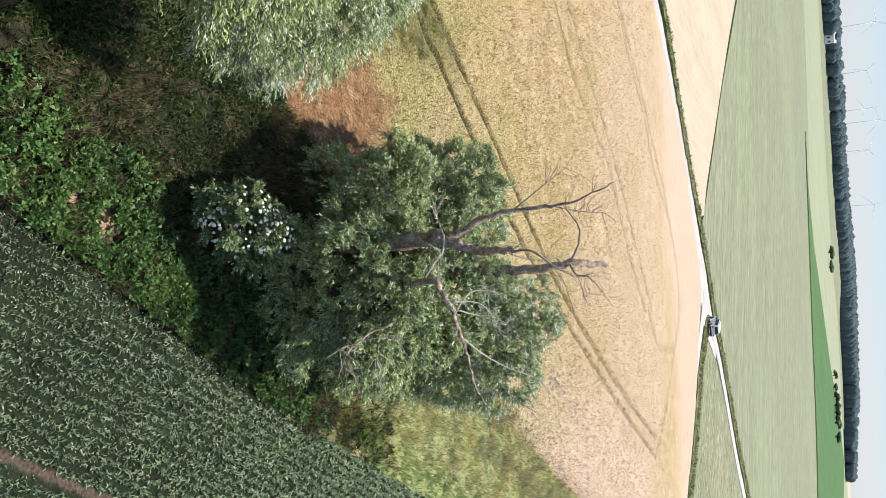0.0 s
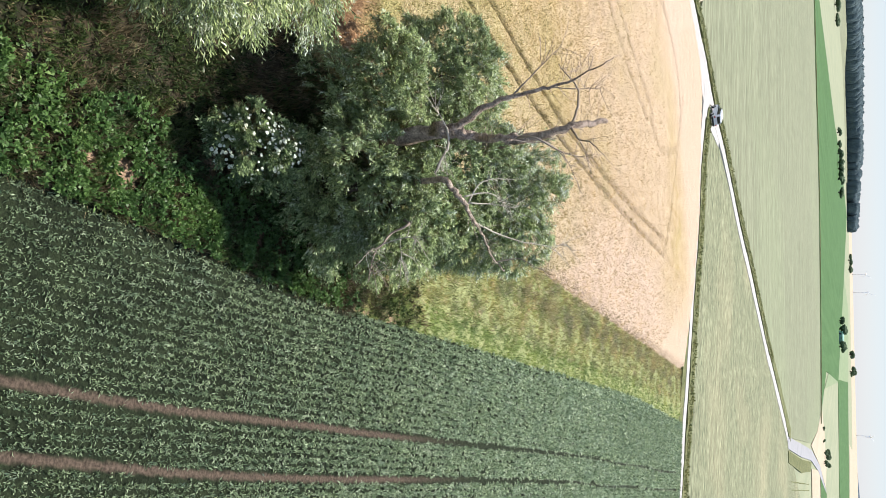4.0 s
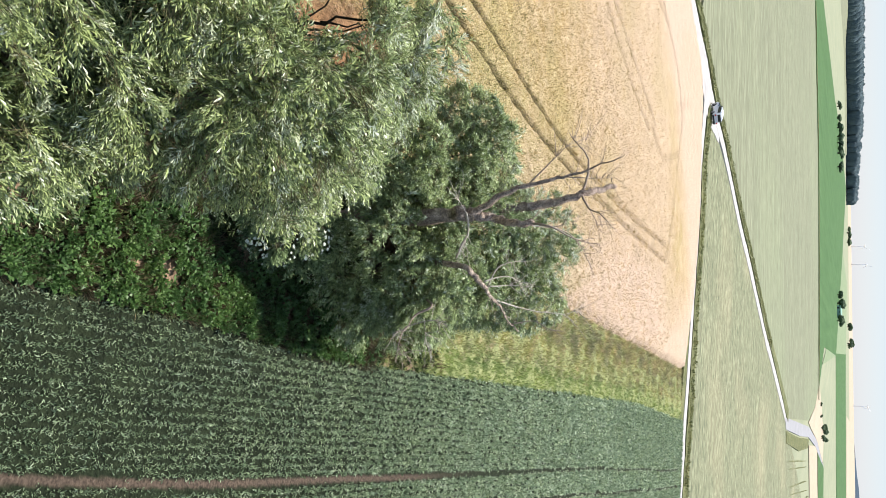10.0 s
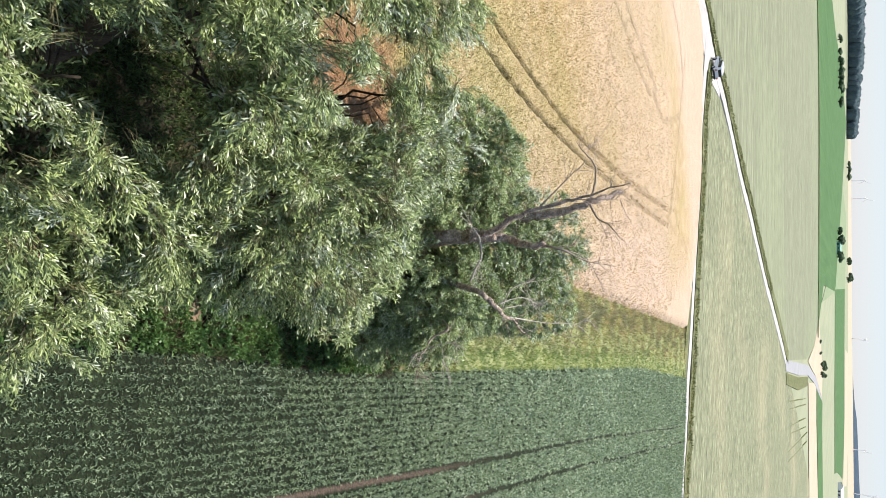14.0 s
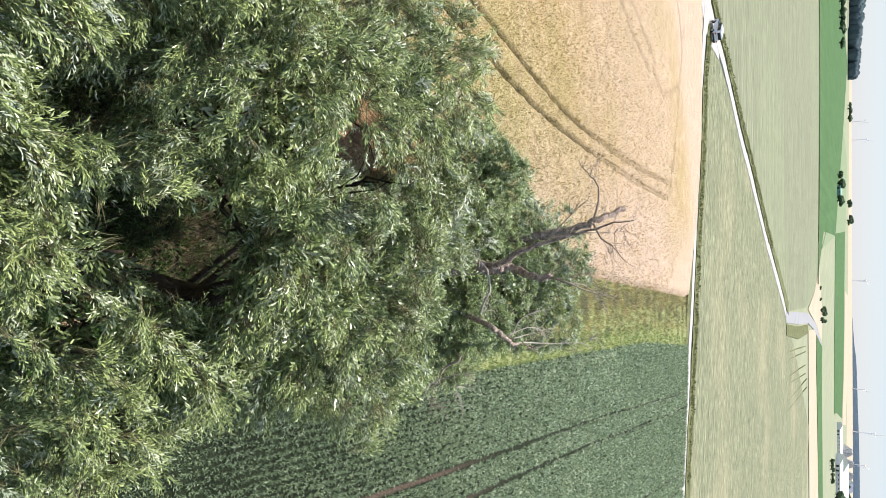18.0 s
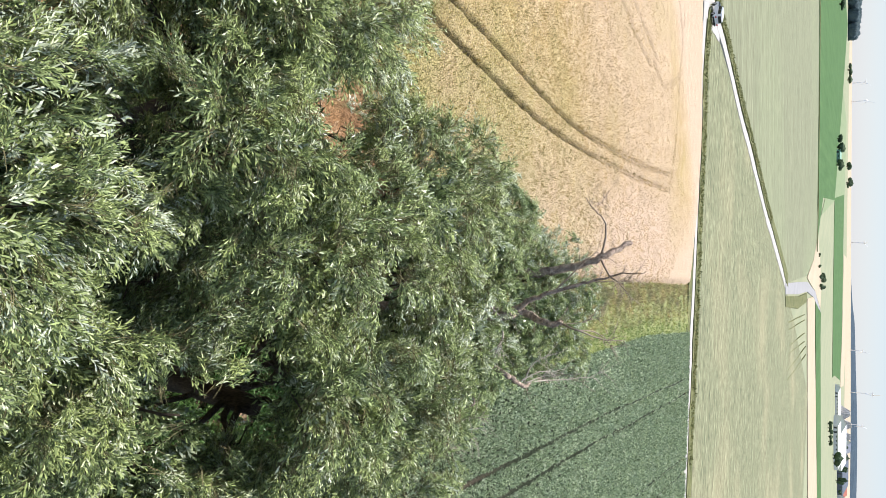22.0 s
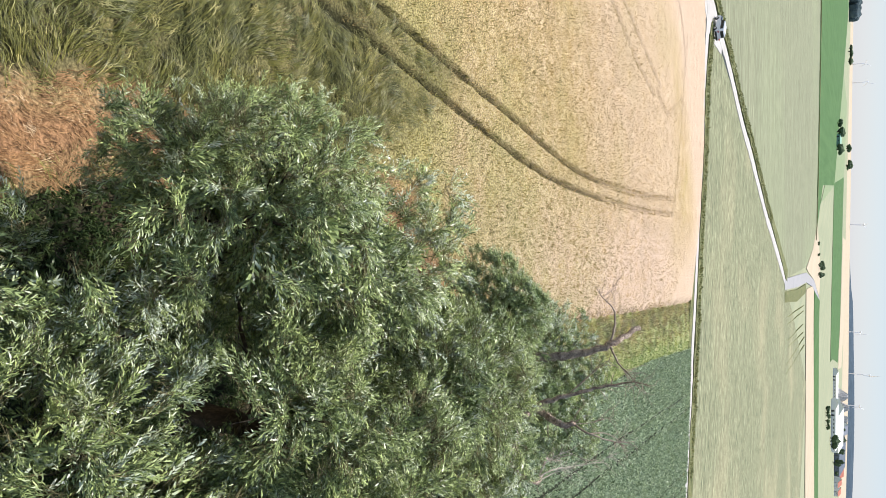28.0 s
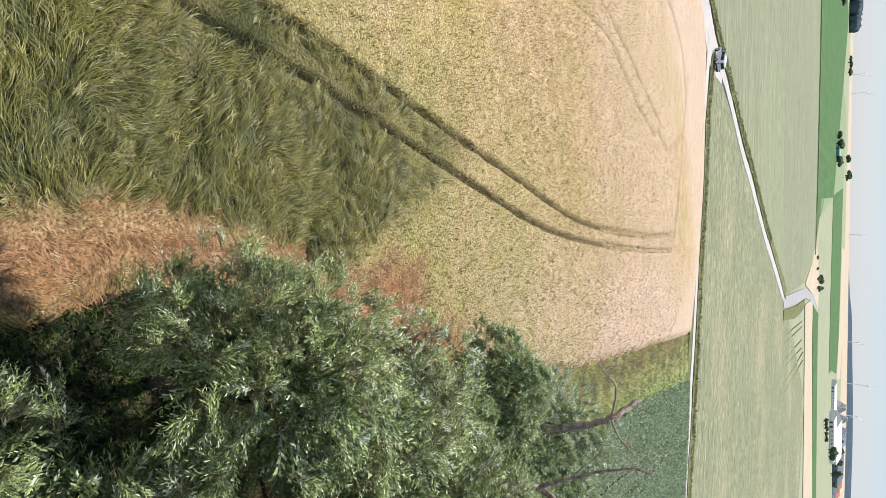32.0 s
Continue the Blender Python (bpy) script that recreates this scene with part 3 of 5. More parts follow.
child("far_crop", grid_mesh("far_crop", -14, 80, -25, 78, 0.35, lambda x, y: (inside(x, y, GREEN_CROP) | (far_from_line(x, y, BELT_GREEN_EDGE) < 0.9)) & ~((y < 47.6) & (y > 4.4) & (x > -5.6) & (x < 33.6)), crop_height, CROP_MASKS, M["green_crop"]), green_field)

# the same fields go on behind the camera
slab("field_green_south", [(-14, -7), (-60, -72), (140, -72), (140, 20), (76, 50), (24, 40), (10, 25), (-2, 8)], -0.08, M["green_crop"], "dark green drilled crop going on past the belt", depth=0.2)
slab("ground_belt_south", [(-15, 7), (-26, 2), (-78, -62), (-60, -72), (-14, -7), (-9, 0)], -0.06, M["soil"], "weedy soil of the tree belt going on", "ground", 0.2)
slab("field_wheat_south", [(-27, 3), (-78, -62), (-200, -20), (-170, 80), (-60, 38), (-40, 20)], -0.07, M["wheat"], "ripe wheat field going on past the belt", depth=0.2)

# roads, verges and fields further off
ribbon("road_gravel", [(-75, 10), (-52, 46), (-37, 70), (-27.1, 83.2), (-21.8, 88.1), (-15.7, 92.8), (-9.1, 97.9), (-1.8, 102.6), (2.1, 104.9), (6.2, 107.6), (9.8, 109.2), (14.5, 113.6), (17.5, 116.6)],
       [3, 3, 3, 3, 3.1, 3.3, 3.6, 4.0, 4.8, 6.0, 6.6, 4.4, 2.4], 0.10, M["gravel"], "pale gravel farm road widening to a junction", ragged=0.12)
ribbon("road_lane", [(8.0, 109.2), (17.4, 99.8), (24.1, 95.4), (31.9, 88.4), (40.8, 80.8), (45.3, 76.6), (50.8, 73.0), (56.5, 67.2), (80, 48)], [2.6, 1.6, 1.4, 1.5, 1.6, 1.6, 1.6, 1.6, 1.6], 0.12, M["gravel"],
       "narrow pale gravel lane beside the crops", ragged=0.05)
ribbon("road_long", [(13, 113.5), (20.9, 120.8), (38.7, 134.4), (49.5, 143.6), (77, 165.8), (84, 172.3), (122.5, 206.0)], [2.2, 2.2, 2.2, 2.4, 2.5, 2.6, 3.0], 0.13, M["gravel"], "long straight pale gravel lane", ragged=0.12)
ribbon("verge_inner", [(13.5, 102.6), (17.0, 98.9), (23.3, 94.2), (31.0, 87.1), (39.9, 79.6), (44.4, 75.4), (50.0, 71.7), (55.8, 66.0), (79, 47)], 2.6, 0.07, M["verge"], "narrow brown grass edge of the lane", "verge", 0.2)
slab("field_triangle", [(13.5, 108), (18.5, 104.5), (25.3, 99.2), (33.5, 92.0), (42.8, 84.0), (57.5, 70.0), (80, 52), (330, 130), (250, 300), (160, 236), (122.5, 205.5), (82.5, 173.8), (52.4, 149.4), (30.8, 128.0), (18, 116)], 0.03,
     M["pale_green"], "pale green striped grain field between two lanes")
ribbon("verge_lane", [(12.2, 110.0), (18.4, 102.4), (25.0, 97.8), (32.9, 90.6), (41.9, 83.2), (46.8, 79.0), (58, 69), (82, 50)], [2.2, 3.6, 3.2, 3.0, 3.0, 3.0, 3.0, 3.0], 0.2, M["verge"], "rough grass verge along the lane", "verge", 0.35)
ribbon("verge_long", [(-37.0, 76.0), (-28.0, 87.4), (-22.3, 91.6), (-16.0, 95.8), (-9.2, 101.0), (-1.8, 107.2), (6.6, 113.0), (12.2, 116.8), (19.3, 122.9), (37.0, 136.6), (47.6, 146.0), (75.0, 168.2), (82.0, 174.8), (127.0, 214.0)], [1.8, 1.8, 1.8, 1.8, 1.8, 2, 2.2, 2.3, 2.4, 2.6, 2.8, 3, 3.4, 4], 0.25, M["verge"], "dark rough grass strip along the long lane", "verge", 0.4)
slab("field_pale_wheat", [(-38, 75), (-29, 86.5), (-22.5, 91.0), (-16.0, 95.0), (-9.3, 100.3), (-3.0, 105.5), (-3.4, 111.2), (-7.8, 114.5), (-27.0, 135.5), (-48.8, 160.1), (-130, 260), (-260, 260), (-160, 90), (-52, 48)], 0.02, M["wheat_far"], "pale ripe wheat field beyond the road")
slab("field_large", [(-3.0, 110.8), (-1.6, 106.6), (6.6, 112.8), (13, 117), (37, 136), (48, 145.5), (82, 174), (124, 208), (191, 315), (216.5, 369), (233, 421), (207, 425), (150, 455), (104, 472), (51, 474), (5, 480), (-62, 545), (-330, 610), (-620, 640), (-130, 262), (-27.0, 136.5)], 0.0,
     M["pale_green_far"], "large pale green grain field with fine drill lines")
slab("field_dark_green", [(-62, 490), (5, 482), (51, 476), (104, 474), (150, 457), (207, 427), (234, 424), (250, 505), (425, 830), (520, 1400), (629, 2230), (300, 1418), (158, 962), (62, 714), (7, 566), (-30, 510)], 0.04, M["dark_green"], "deep green field band in the distance")
ribbon("field_edge", [(-62, 491), (5, 480), (51, 474), (104, 472), (150, 455), (207, 424), (232, 404)], 3.5, 0.6, M["verge"], "rough dark field margin in the distance", "verge", 0.8)
slab("road_elbow", [(122.5, 206), (158, 260), (193, 313), (245, 381.5), (309, 450), (283, 418), (236, 362.5), (197.2, 311), (162, 257.5), (126.4, 205.6)], 0.14, M["asphalt"], "grey surfaced farm road with a sharp bend", "road")
slab("verge_elbow", [(126.8, 205.2), (162.5, 256.8), (197, 309.6), (197.5, 303.0), (165, 252), (130.4, 204.4)], 0.22, M["verge"], "dark green grass bank beside the bent road", "verge")
slab("field_yard", [(233, 423), (262, 446), (297, 462), (302, 444), (246, 383), (206, 332), (192, 315), (217, 370)], 0.07, M["wheat_far"], "bare sandy yard by the farm road")
slab("field_wheat_strip", [(202, 312), (248, 381), (269, 372), (400, 368), (467, 367), (640, 360), (520, 270), (350, 279), (304, 284), (249, 299)], 0.09, M["wheat_far"], "long pale wheat strip in the distance")
slab("field_dark_strip", [(250, 388), (313, 454), (325, 443), (463, 423), (532, 416), (720, 400), (640, 362), (457, 368), (400, 370), (274, 380)], 0.05, M["dark_green"], "narrow dark green strip field")
slab("field_deep_green", [(421, 828), (520, 765), (606, 734), (700, 850), (1060, 1264), (1150, 1500), (898, 1750)], 0.07, M["dark_green"], "deep green field band before the farm")
for a, b in (((142, 212), (196, 291)), ((145, 212), (199, 291)), ((151, 211), (204, 288)), ((154, 211), (208, 287)), ((155, 203), (217, 295)), ((158, 202), (221, 294))):
    ribbon("track", [a, ((a[0] + b[0]) / 2, (a[1] + b[1]) / 2), b], 0.28, 0.07, M["verge"], "dark wheel track in the far grain", "track", 0.1)
slab("field_far_wheat", [(1080, 1774), (1172, 1607), (1135, 1330), (1700, 1990), (2224, 3020), (2197, 3530)], 0.08, M["wheat_far"], "pale wheat field at the horizon")
slab("field_mid_green", [(270, 540), (245, 470), (420, 820), (520, 870), (960, 1570), (900, 2200), (500, 1400)], 0.02, M["mid_green"], "green meadow in the distance")


# ---- trees ----
def sprigs(lobes, per_area, r, leaf_l, leaf_w, n_leaf, twig_l, wind=(0.3, 0.2, 0.0), top_only=-0.25, lump=0.20, mid_lump=0.17, per_spray=10, relief=0.22, gaps=()):
    """Sprays of leafy twigs over the crown's lobes, fanned out from common bases, with a sparser layer behind them. Returns leaf arrays, twig arrays and the spray of each twig."""
    B, W, Z, S_id, count = [], [], [], [], 0
    for cx, cy, cz, rx, ry, rz in lobes:
        n = int(per_area * 4 * math.pi * ((rx * ry) ** 1.6 / 3 + 2 * ((rx * rz) ** 1.6) / 3) ** (1 / 1.6))
        d = unit(r.normal(size=(int(n * 1.55), 3)))
        d = d[d[:, 2] > top_only + r.normal(0, 0.2, len(d))]
        behind = r.random(len(d)) < 0.38
        k = 1 + lump * wavy(d[:, 0] * 2.4 + cx, d[:, 1] * 2.4 + d[:, 2] * 2.1 + cy, 1.6, cz) + mid_lump * wavy(d[:, 0] * 7 + cx, d[:, 1] * 7 + d[:, 2] * 6 + cy, 1.0, cz)
        p = np.array([cx, cy, cz]) + d * np.array([rx, ry, rz]) * k[:, None]
        p -= d * np.where(behind, r.uniform(0.55, 1.5, len(d)), np.abs(r.normal(0, relief, len(d))) - relief)[:, None]
        hide = np.zeros(len(p), bool)
        for ox, oy, oz, o_rx, o_ry, o_rz in lobes:
            if (ox, oy, oz) != (cx, cy, cz):
                hide |= (((p - (ox, oy, oz)) / (np.array([o_rx, o_ry, o_rz]) * 0.72)) ** 2).sum(1) < 1
        for a, b, rad in gaps:
            a, b = np.array(a), np.array(b)
            s = np.clip(((p - a) @ (b - a)) / ((b - a) @ (b - a)), 0, 1)
            hide |= np.linalg.norm(p - a - s[:, None] * (b - a), axis=1) < (rad + 0.12) * r.uniform(0.75, 1.2, len(p)) * (1 + 0.35 * wavy(p[:, 0], p[:, 1] + p[:, 2], 3.1, a[2]))
        p, d, behind = p[~hide], d[~hide], behind[~hide]
        way = unit(unit(d / np.array([rx, ry, rz])) * (0.85, 0.85, 0.5) + np.array(wind) + r.normal(0, 0.36, d.shape) * (1, 1, 0.8))
        B.append(p)
        W.append(way)
        Z.append(behind)
        S_id.append(count + np.arange(len(p)))
        count += len(p)
    base, head, behind, sid = np.concatenate(B), np.concatenate(W), np.concatenate(Z), np.concatenate(S_id)
    many = np.where(behind, max(per_spray // 2, 3), per_spray)
    own = np.repeat(np.arange(len(base)), many)
    n = len(own)
    size = np.where(behind, 1.35, 1.0) * r.uniform(0.75, 1.25, len(base))
    W = unit(head[own] + r.normal(0, 0.30, (n, 3)))
    tl = twig_l * size[own] * r.uniform(0.55, 1.2, n)
    start = base[own] - head[own] * (twig_l * 0.55) + r.normal(0, 0.045, (n, 3))
    side = unit(np.cross(W, r.normal(size=(n, 3))))
    s = 0.12 + 0.88 * (np.arange(n_leaf) + 0.5) / n_leaf
    S = s[None] + r.uniform(-0.03, 0.03, (n, n_leaf))
    bow = np.array([0, 0, -0.30]) + np.array(wind) * 0.35
    base3 = start[:, None] + W[:, None] * (S * tl[:, None])[..., None] + bow * (tl[:, None] * S ** 2)[..., None]
    run = unit(W[:, None] + bow * (2 * S)[..., None])
    ang = np.arange(n_leaf) * 2.4 + r.uniform(0, 6.28, n)[:, None]
    up = np.cross(W, side)
    out = side[:, None] * np.cos(ang)[..., None] + up[:, None] * np.sin(ang)[..., None]
    way = unit(run * 0.85 + out * 0.55 + np.array(wind) * 0.4 + r.normal(0, 0.13, out.shape))
    face = unit(np.cross(way, np.cross(np.array([0, 0, 1.0]) + 0 * way, way)) + r.normal(0, 0.45, way.shape))
    L = leaf_l * size[own][:, None] * r.uniform(0.7, 1.2, (n, n_leaf)) * (0.65 + 0.5 * np.sin(S * 2.6))
    leaf = kites(base3.reshape(-1, 3), way.reshape(-1, 3), face.reshape(-1, 3), L.ravel(), (L * leaf_w / leaf_l).ravel() * np.repeat(np.where(behind[own], 1.6, 1.0), n_leaf), 0.12, 0.5, 0.2)
    tip = start + W * tl[:, None] + bow * tl[:, None]
    twig = kites(start - W * 0.2, unit(tip - start + W * 0.2), side, tl + 0.2, np.full(n, 0.011), 0.10, 0.3)
    return leaf, twig, own


def tree(name, label, at, trunk, limbs, lobes, leaf_mat, density, leaf_l, leaf_w, n_leaf, twig_l, seed, group="", gaps=(), bark="trunk_wood", category="tree", **kw):
    """A broadleaved tree: trunk, limbs reaching into each lobe, crown of single leaves, twigs."""
    r = np.random.default_rng(seed)
    ob = empty_thing(name, at, label, category, group)
    back = Matrix.Translation(-Vector(at))
    bm = bmesh.new()
    tube(bm, limb_points(trunk[0], 4, 0.03, seed), np.interp(np.linspace(0, 1, 4 * (len(trunk[0]) - 1) + 1), np.linspace(0, 1, len(trunk[1])), trunk[1]), 10, 0.08, seed)
    bm.transform(back)
    part("trunk", bm, M[bark], ob, smooth=True)
    top = Vector(trunk[0][-1])
    for i, lobe in enumerate(limbs if limbs else lobes):
        c = Vector(lobe[:3])
        bm = bmesh.new()
        mid = top.lerp(c, 0.5) + Vector((0, 0, -0.3))
        start = Vector(trunk[0][-2]).lerp(top, 0.3 + 0.6 * r.random())
        tube(bm, limb_points([tuple(start), tuple(mid), tuple(c), tuple(c + Vector((0.2, 0.1, lobe[5] * 0.6)))], 4, 0.06, seed + i), np.geomspace(trunk[1][-1] * 0.45, 0.02, 13), 7, 0.08, seed + i)
        for _ in range(5):
            w = Vector(r.normal(size=3)).normalized()
            w.z = abs(w.z) * 0.6
            e = c + Vector((w.x * lobe[3], w.y * lobe[4], w.z * lobe[5])) * 0.85
            tube(bm, limb_points([tuple(mid.lerp(c, 0.3 + 0.7 * r.random())), tuple(c.lerp(e, 0.5) + Vector((0, 0, 0.2))), tuple(e)], 3, 0.06, seed), np.geomspace(0.032, 0.008, 7), 5, 0.05, seed)
        bm.transform(back)
        part("limb", bm, M[bark], ob, smooth=True)
    leaf, twig, own = sprigs(lobes, density, r, leaf_l, leaf_w, n_leaf, twig_l, gaps=gaps, **kw)
    off = np.array(at)
    if leaf_mat in ("willow", "sallow"):
        # on the lee side the wind turns leaves over, so that their pale undersides show; the extra paleness also stands
        # in for the bright sheen on that side
        v = (leaf[0] - off).reshape(-1, n_leaf, 4, 3)
        lee = v[:, 0, 0] @ np.array([0.35, 0.9, 0.0])
        lee = (lee - np.median(lee)) / (lee.std() + 1e-6)
        gust = r.normal(0, 0.10, own.max() + 1)[own]
        turned = r.random(len(v)) < np.clip(-0.04 + 0.27 * lee + gust, 0.01, 0.75)
        for name, keep, mat in (("crown", ~turned, leaf_mat), ("turned_leaves", turned, "willow_pale")):
            q = v[keep].reshape(-1, 3)
            child(name, fast_mesh(name, q, np.arange(len(q), dtype=np.int32).reshape(-1, 4), M[mat]), ob, "pale undersides of leaves turned by the wind, also standing for sheen" if mat == "willow_pale" else "")
    else:
        child("crown", fast_mesh("crown", leaf[0] - off, leaf[1], M[leaf_mat]), ob)
    child("twigwork", fast_mesh("twigwork", twig[0] - off, twig[1], M["twig"]), ob)
    return ob


WILLOWS = "willows in the tree belt"
# open shafts between the crowns
PITS = [((-8.9, 5.0, 11.5), (-8.45, 8.1, 7.0), 0.85), ((-8.5, 8.1, 7.0), (-8.4, 10.5, 4.0), 0.9), ((-8.5, 6.5, 9.0), (-6.65, 10.1, 4.0), 0.8), ((-8.5, 9.6, 11.0), (-8.0, 12.0, 9.0), 1.1), ((-8.0, 12.0, 9.0), (-7.5, 16.5, 5.6), 1.25),
        ((-12.1, 9.6, 11.0), (-10.6, 14.6, 6.4), 0.75), ((-17.2, 6.8, 9.4), (-14.0, 10.3, 3.4), 1.0), ((-14.9, 7.7, 10.4), (-12.4, 10.0, 6.6), 0.55), ((-12.2, 9.4, 11.0), (-9.3, 14.0, 7.0), 0.35), ((-11.2, 5.2, 11.0), (-11.0, 6.8, 7.5), 0.45), ((-13.9, 6.2, 10.8), (-10.6, 11.0, 4.2), 0.6),
        ((-9.2, 4.5, 11.0), (-8.95, 10.5, 3.0), 0.7), ((-8.8, 5.7, 11.0), (-8.15, 12.9, 3.0), 0.65), ((-8.65, 3.5, 11.0), (-7.8, 8.2, 3.0), 0.4), ((-8.2, 8.7, 11.0), (-6.9, 19.4, 3.0), 0.6), ((-7.5, 9.4, 11.0), (-5.35, 20.8, 3.0), 0.5),
        ((-9.5, 5.05, 11.0), (-4.6, 10.6, 3.0), 0.45), ((-12.1, 9.7, 11.0), (-10.2, 20.4, 3.0), 0.45), ((-8.45, 8.7, 11.0), (-2.4, 18.3, 3.0), 0.3)]
# The low lobe at y 14.4 is added foliage that shades the pit floor.
tree("willow_tree", "tall green willow with silvery narrow leaves in the belt", (-6.2, 9.3, 0), ([(-6.2, 9.3, 0), (-6.1, 9.2, 2.5), (-6.3, 8.8, 5.0), (-6.4, 8.4, 7.0)], [0.42, 0.34, 0.28, 0.2]), None,
     [(-6.2, 8.7, 8.8, 2.1, 2.4, 2.7), (-5.85, 11.8, 8.0, 1.75, 2.6, 2.8), (-7.9, 4.8, 7.0, 1.7, 2.3, 2.4), (-9.2, 5.6, 7.5, 1.9, 2.1, 2.5), (-7.2, 12.3, 8.2, 1.7, 1.8, 2.4), (-6.6, 6.6, 7.6, 1.3, 1.9, 2.2), (-6.4, 14.4, 4.4, 1.6, 1.2, 2.0), (-6.2, 4.4, 7.8, 0.9, 1.5, 1.2)],
     "willow", 6.6, 0.096, 0.0195, 16, 0.56, 11, WILLOWS, gaps=PITS)
# The last lobe is low foliage added to keep sun off the ground.
tree("willow_tree", "tall green willow with dense drooping narrow leaves in the belt", (-9.6, 10.4, 0), ([(-9.6, 10.4, 0), (-9.5, 10.3, 2.5), (-9.7, 9.9, 5.0), (-9.9, 9.6, 7.4)], [0.45, 0.36, 0.3, 0.2]), None,
     [(-9.9, 8.8, 9.6, 2.1, 2.4, 2.5), (-9.3, 11.9, 9.1, 2.1, 2.5, 2.8), (-10.6, 5.6, 7.5, 2.1, 2.3, 2.3), (-8.2, 7.6, 9.3, 1.5, 1.7, 2.2), (-10.6, 13.2, 6.6, 1.8, 1.7, 2.3), (-8.4, 13.6, 6.2, 1.8, 1.5, 2.2), (-8.7, 14.9, 3.3, 1.9, 1.2, 1.7)],
     "willow", 6.6, 0.096, 0.0195, 16, 0.56, 12, WILLOWS, gaps=PITS)
tree("willow_tree", "broad green willow at the rim of the wheat field", (-11.6, 12.7, 0), ([(-11.6, 12.7, 0), (-11.8, 12.6, 2.5), (-12.3, 12.1, 4.6), (-13.0, 11.4, 6.4)], [0.22, 0.19, 0.16, 0.13]), None,
     [(-13.1, 11.2, 8.6, 2.0, 2.5, 2.7), (-15.0, 10.1, 8.3, 2.2, 2.4, 2.8), (-12.4, 8.2, 8.9, 1.8, 2.0, 2.5), (-15.2, 9.7, 7.2, 1.6, 1.4, 2.3), (-12.6, 12.4, 6.0, 2.0, 1.8, 2.2), (-14.8, 11.4, 5.8, 2.0, 1.9, 2.3)],
     "willow", 6.6, 0.096, 0.0195, 16, 0.56, 13, WILLOWS, gaps=PITS)
tree("willow_tree", "green willow with pale leaf undersides beside the field", (-14.4, 5.2, 0), ([(-14.4, 5.2, 0), (-14.3, 5.1, 2.5), (-14.5, 4.9, 4.0), (-14.6, 4.8, 5.6)], [0.36, 0.3, 0.24, 0.18]), None,
     [(-13.2, 5.0, 7.7, 2.3, 2.4, 2.9), (-16.4, 5.7, 5.8, 1.9, 2.0, 2.4), (-14.7, 7.3, 6.5, 1.8, 1.5, 2.4), (-14.9, 2.7, 6.5, 2.2, 2.0, 2.6)],
     "willow", 6.6, 0.096, 0.0195, 15, 0.56, 14, WILLOWS, gaps=PITS)
sallow = tree("sallow_tree", "broad dark green sallow with a dead broken top", (1.6, 22.6, 0), ([(1.6, 22.6, 0), (1.5, 22.5, 1.2), (1.6, 22.3, 2.4)], [0.5, 0.42, 0.3]), None,
              [(1.0, 19.3, 3.5, 2.5, 2.0, 2.6), (2.5, 20.5, 3.6, 2.2, 2.6, 3.0), (3.9, 25.2, 4.6, 2.3, 3.0, 3.2), (-1.8, 21.1, 3.0, 1.9, 2.1, 2.8), (-1.8, 24.6, 3.8, 2.4, 2.4, 2.9), (1.2, 23.5, 3.8, 3.0, 3.0, 2.9),
               (2.9, 27.1, 4.2, 2.4, 2.5, 2.8), (0.6, 20.6, 3.3, 2.4, 2.2, 2.5), (0.6, 18.3, 2.0, 1.5, 1.2, 1.6), (2.2, 18.3, 2.0, 1.4, 1.4, 1.8), (3.8, 22.6, 2.8, 1.5, 2.0, 2.5), (-1.6, 23.0, 3.5, 2.1, 2.2, 2.6)],
              "sallow", 6.5, 0.108, 0.036, 10, 0.46, 15, lump=0.24, mid_lump=0.16, relief=0.12, gaps=[((-0.3, 20.0, 5.4), (-0.8, 19.0, 7.0), 0.7), ((-0.3, 20.1, 6.2), (0.1, 20.4, 8.6), 0.6), ((0.9, 24.9, 6.2), (0.3, 23.8, 7.6), 0.6), ((-0.6, 20.2, 7.0), (-1.2, 20.9, 9.2), 0.5), ((0.94, 18.4, 6.9), (4.6, 22.3, 6.4), 0.4)], wind=(0.1, 0.1, 0.05))

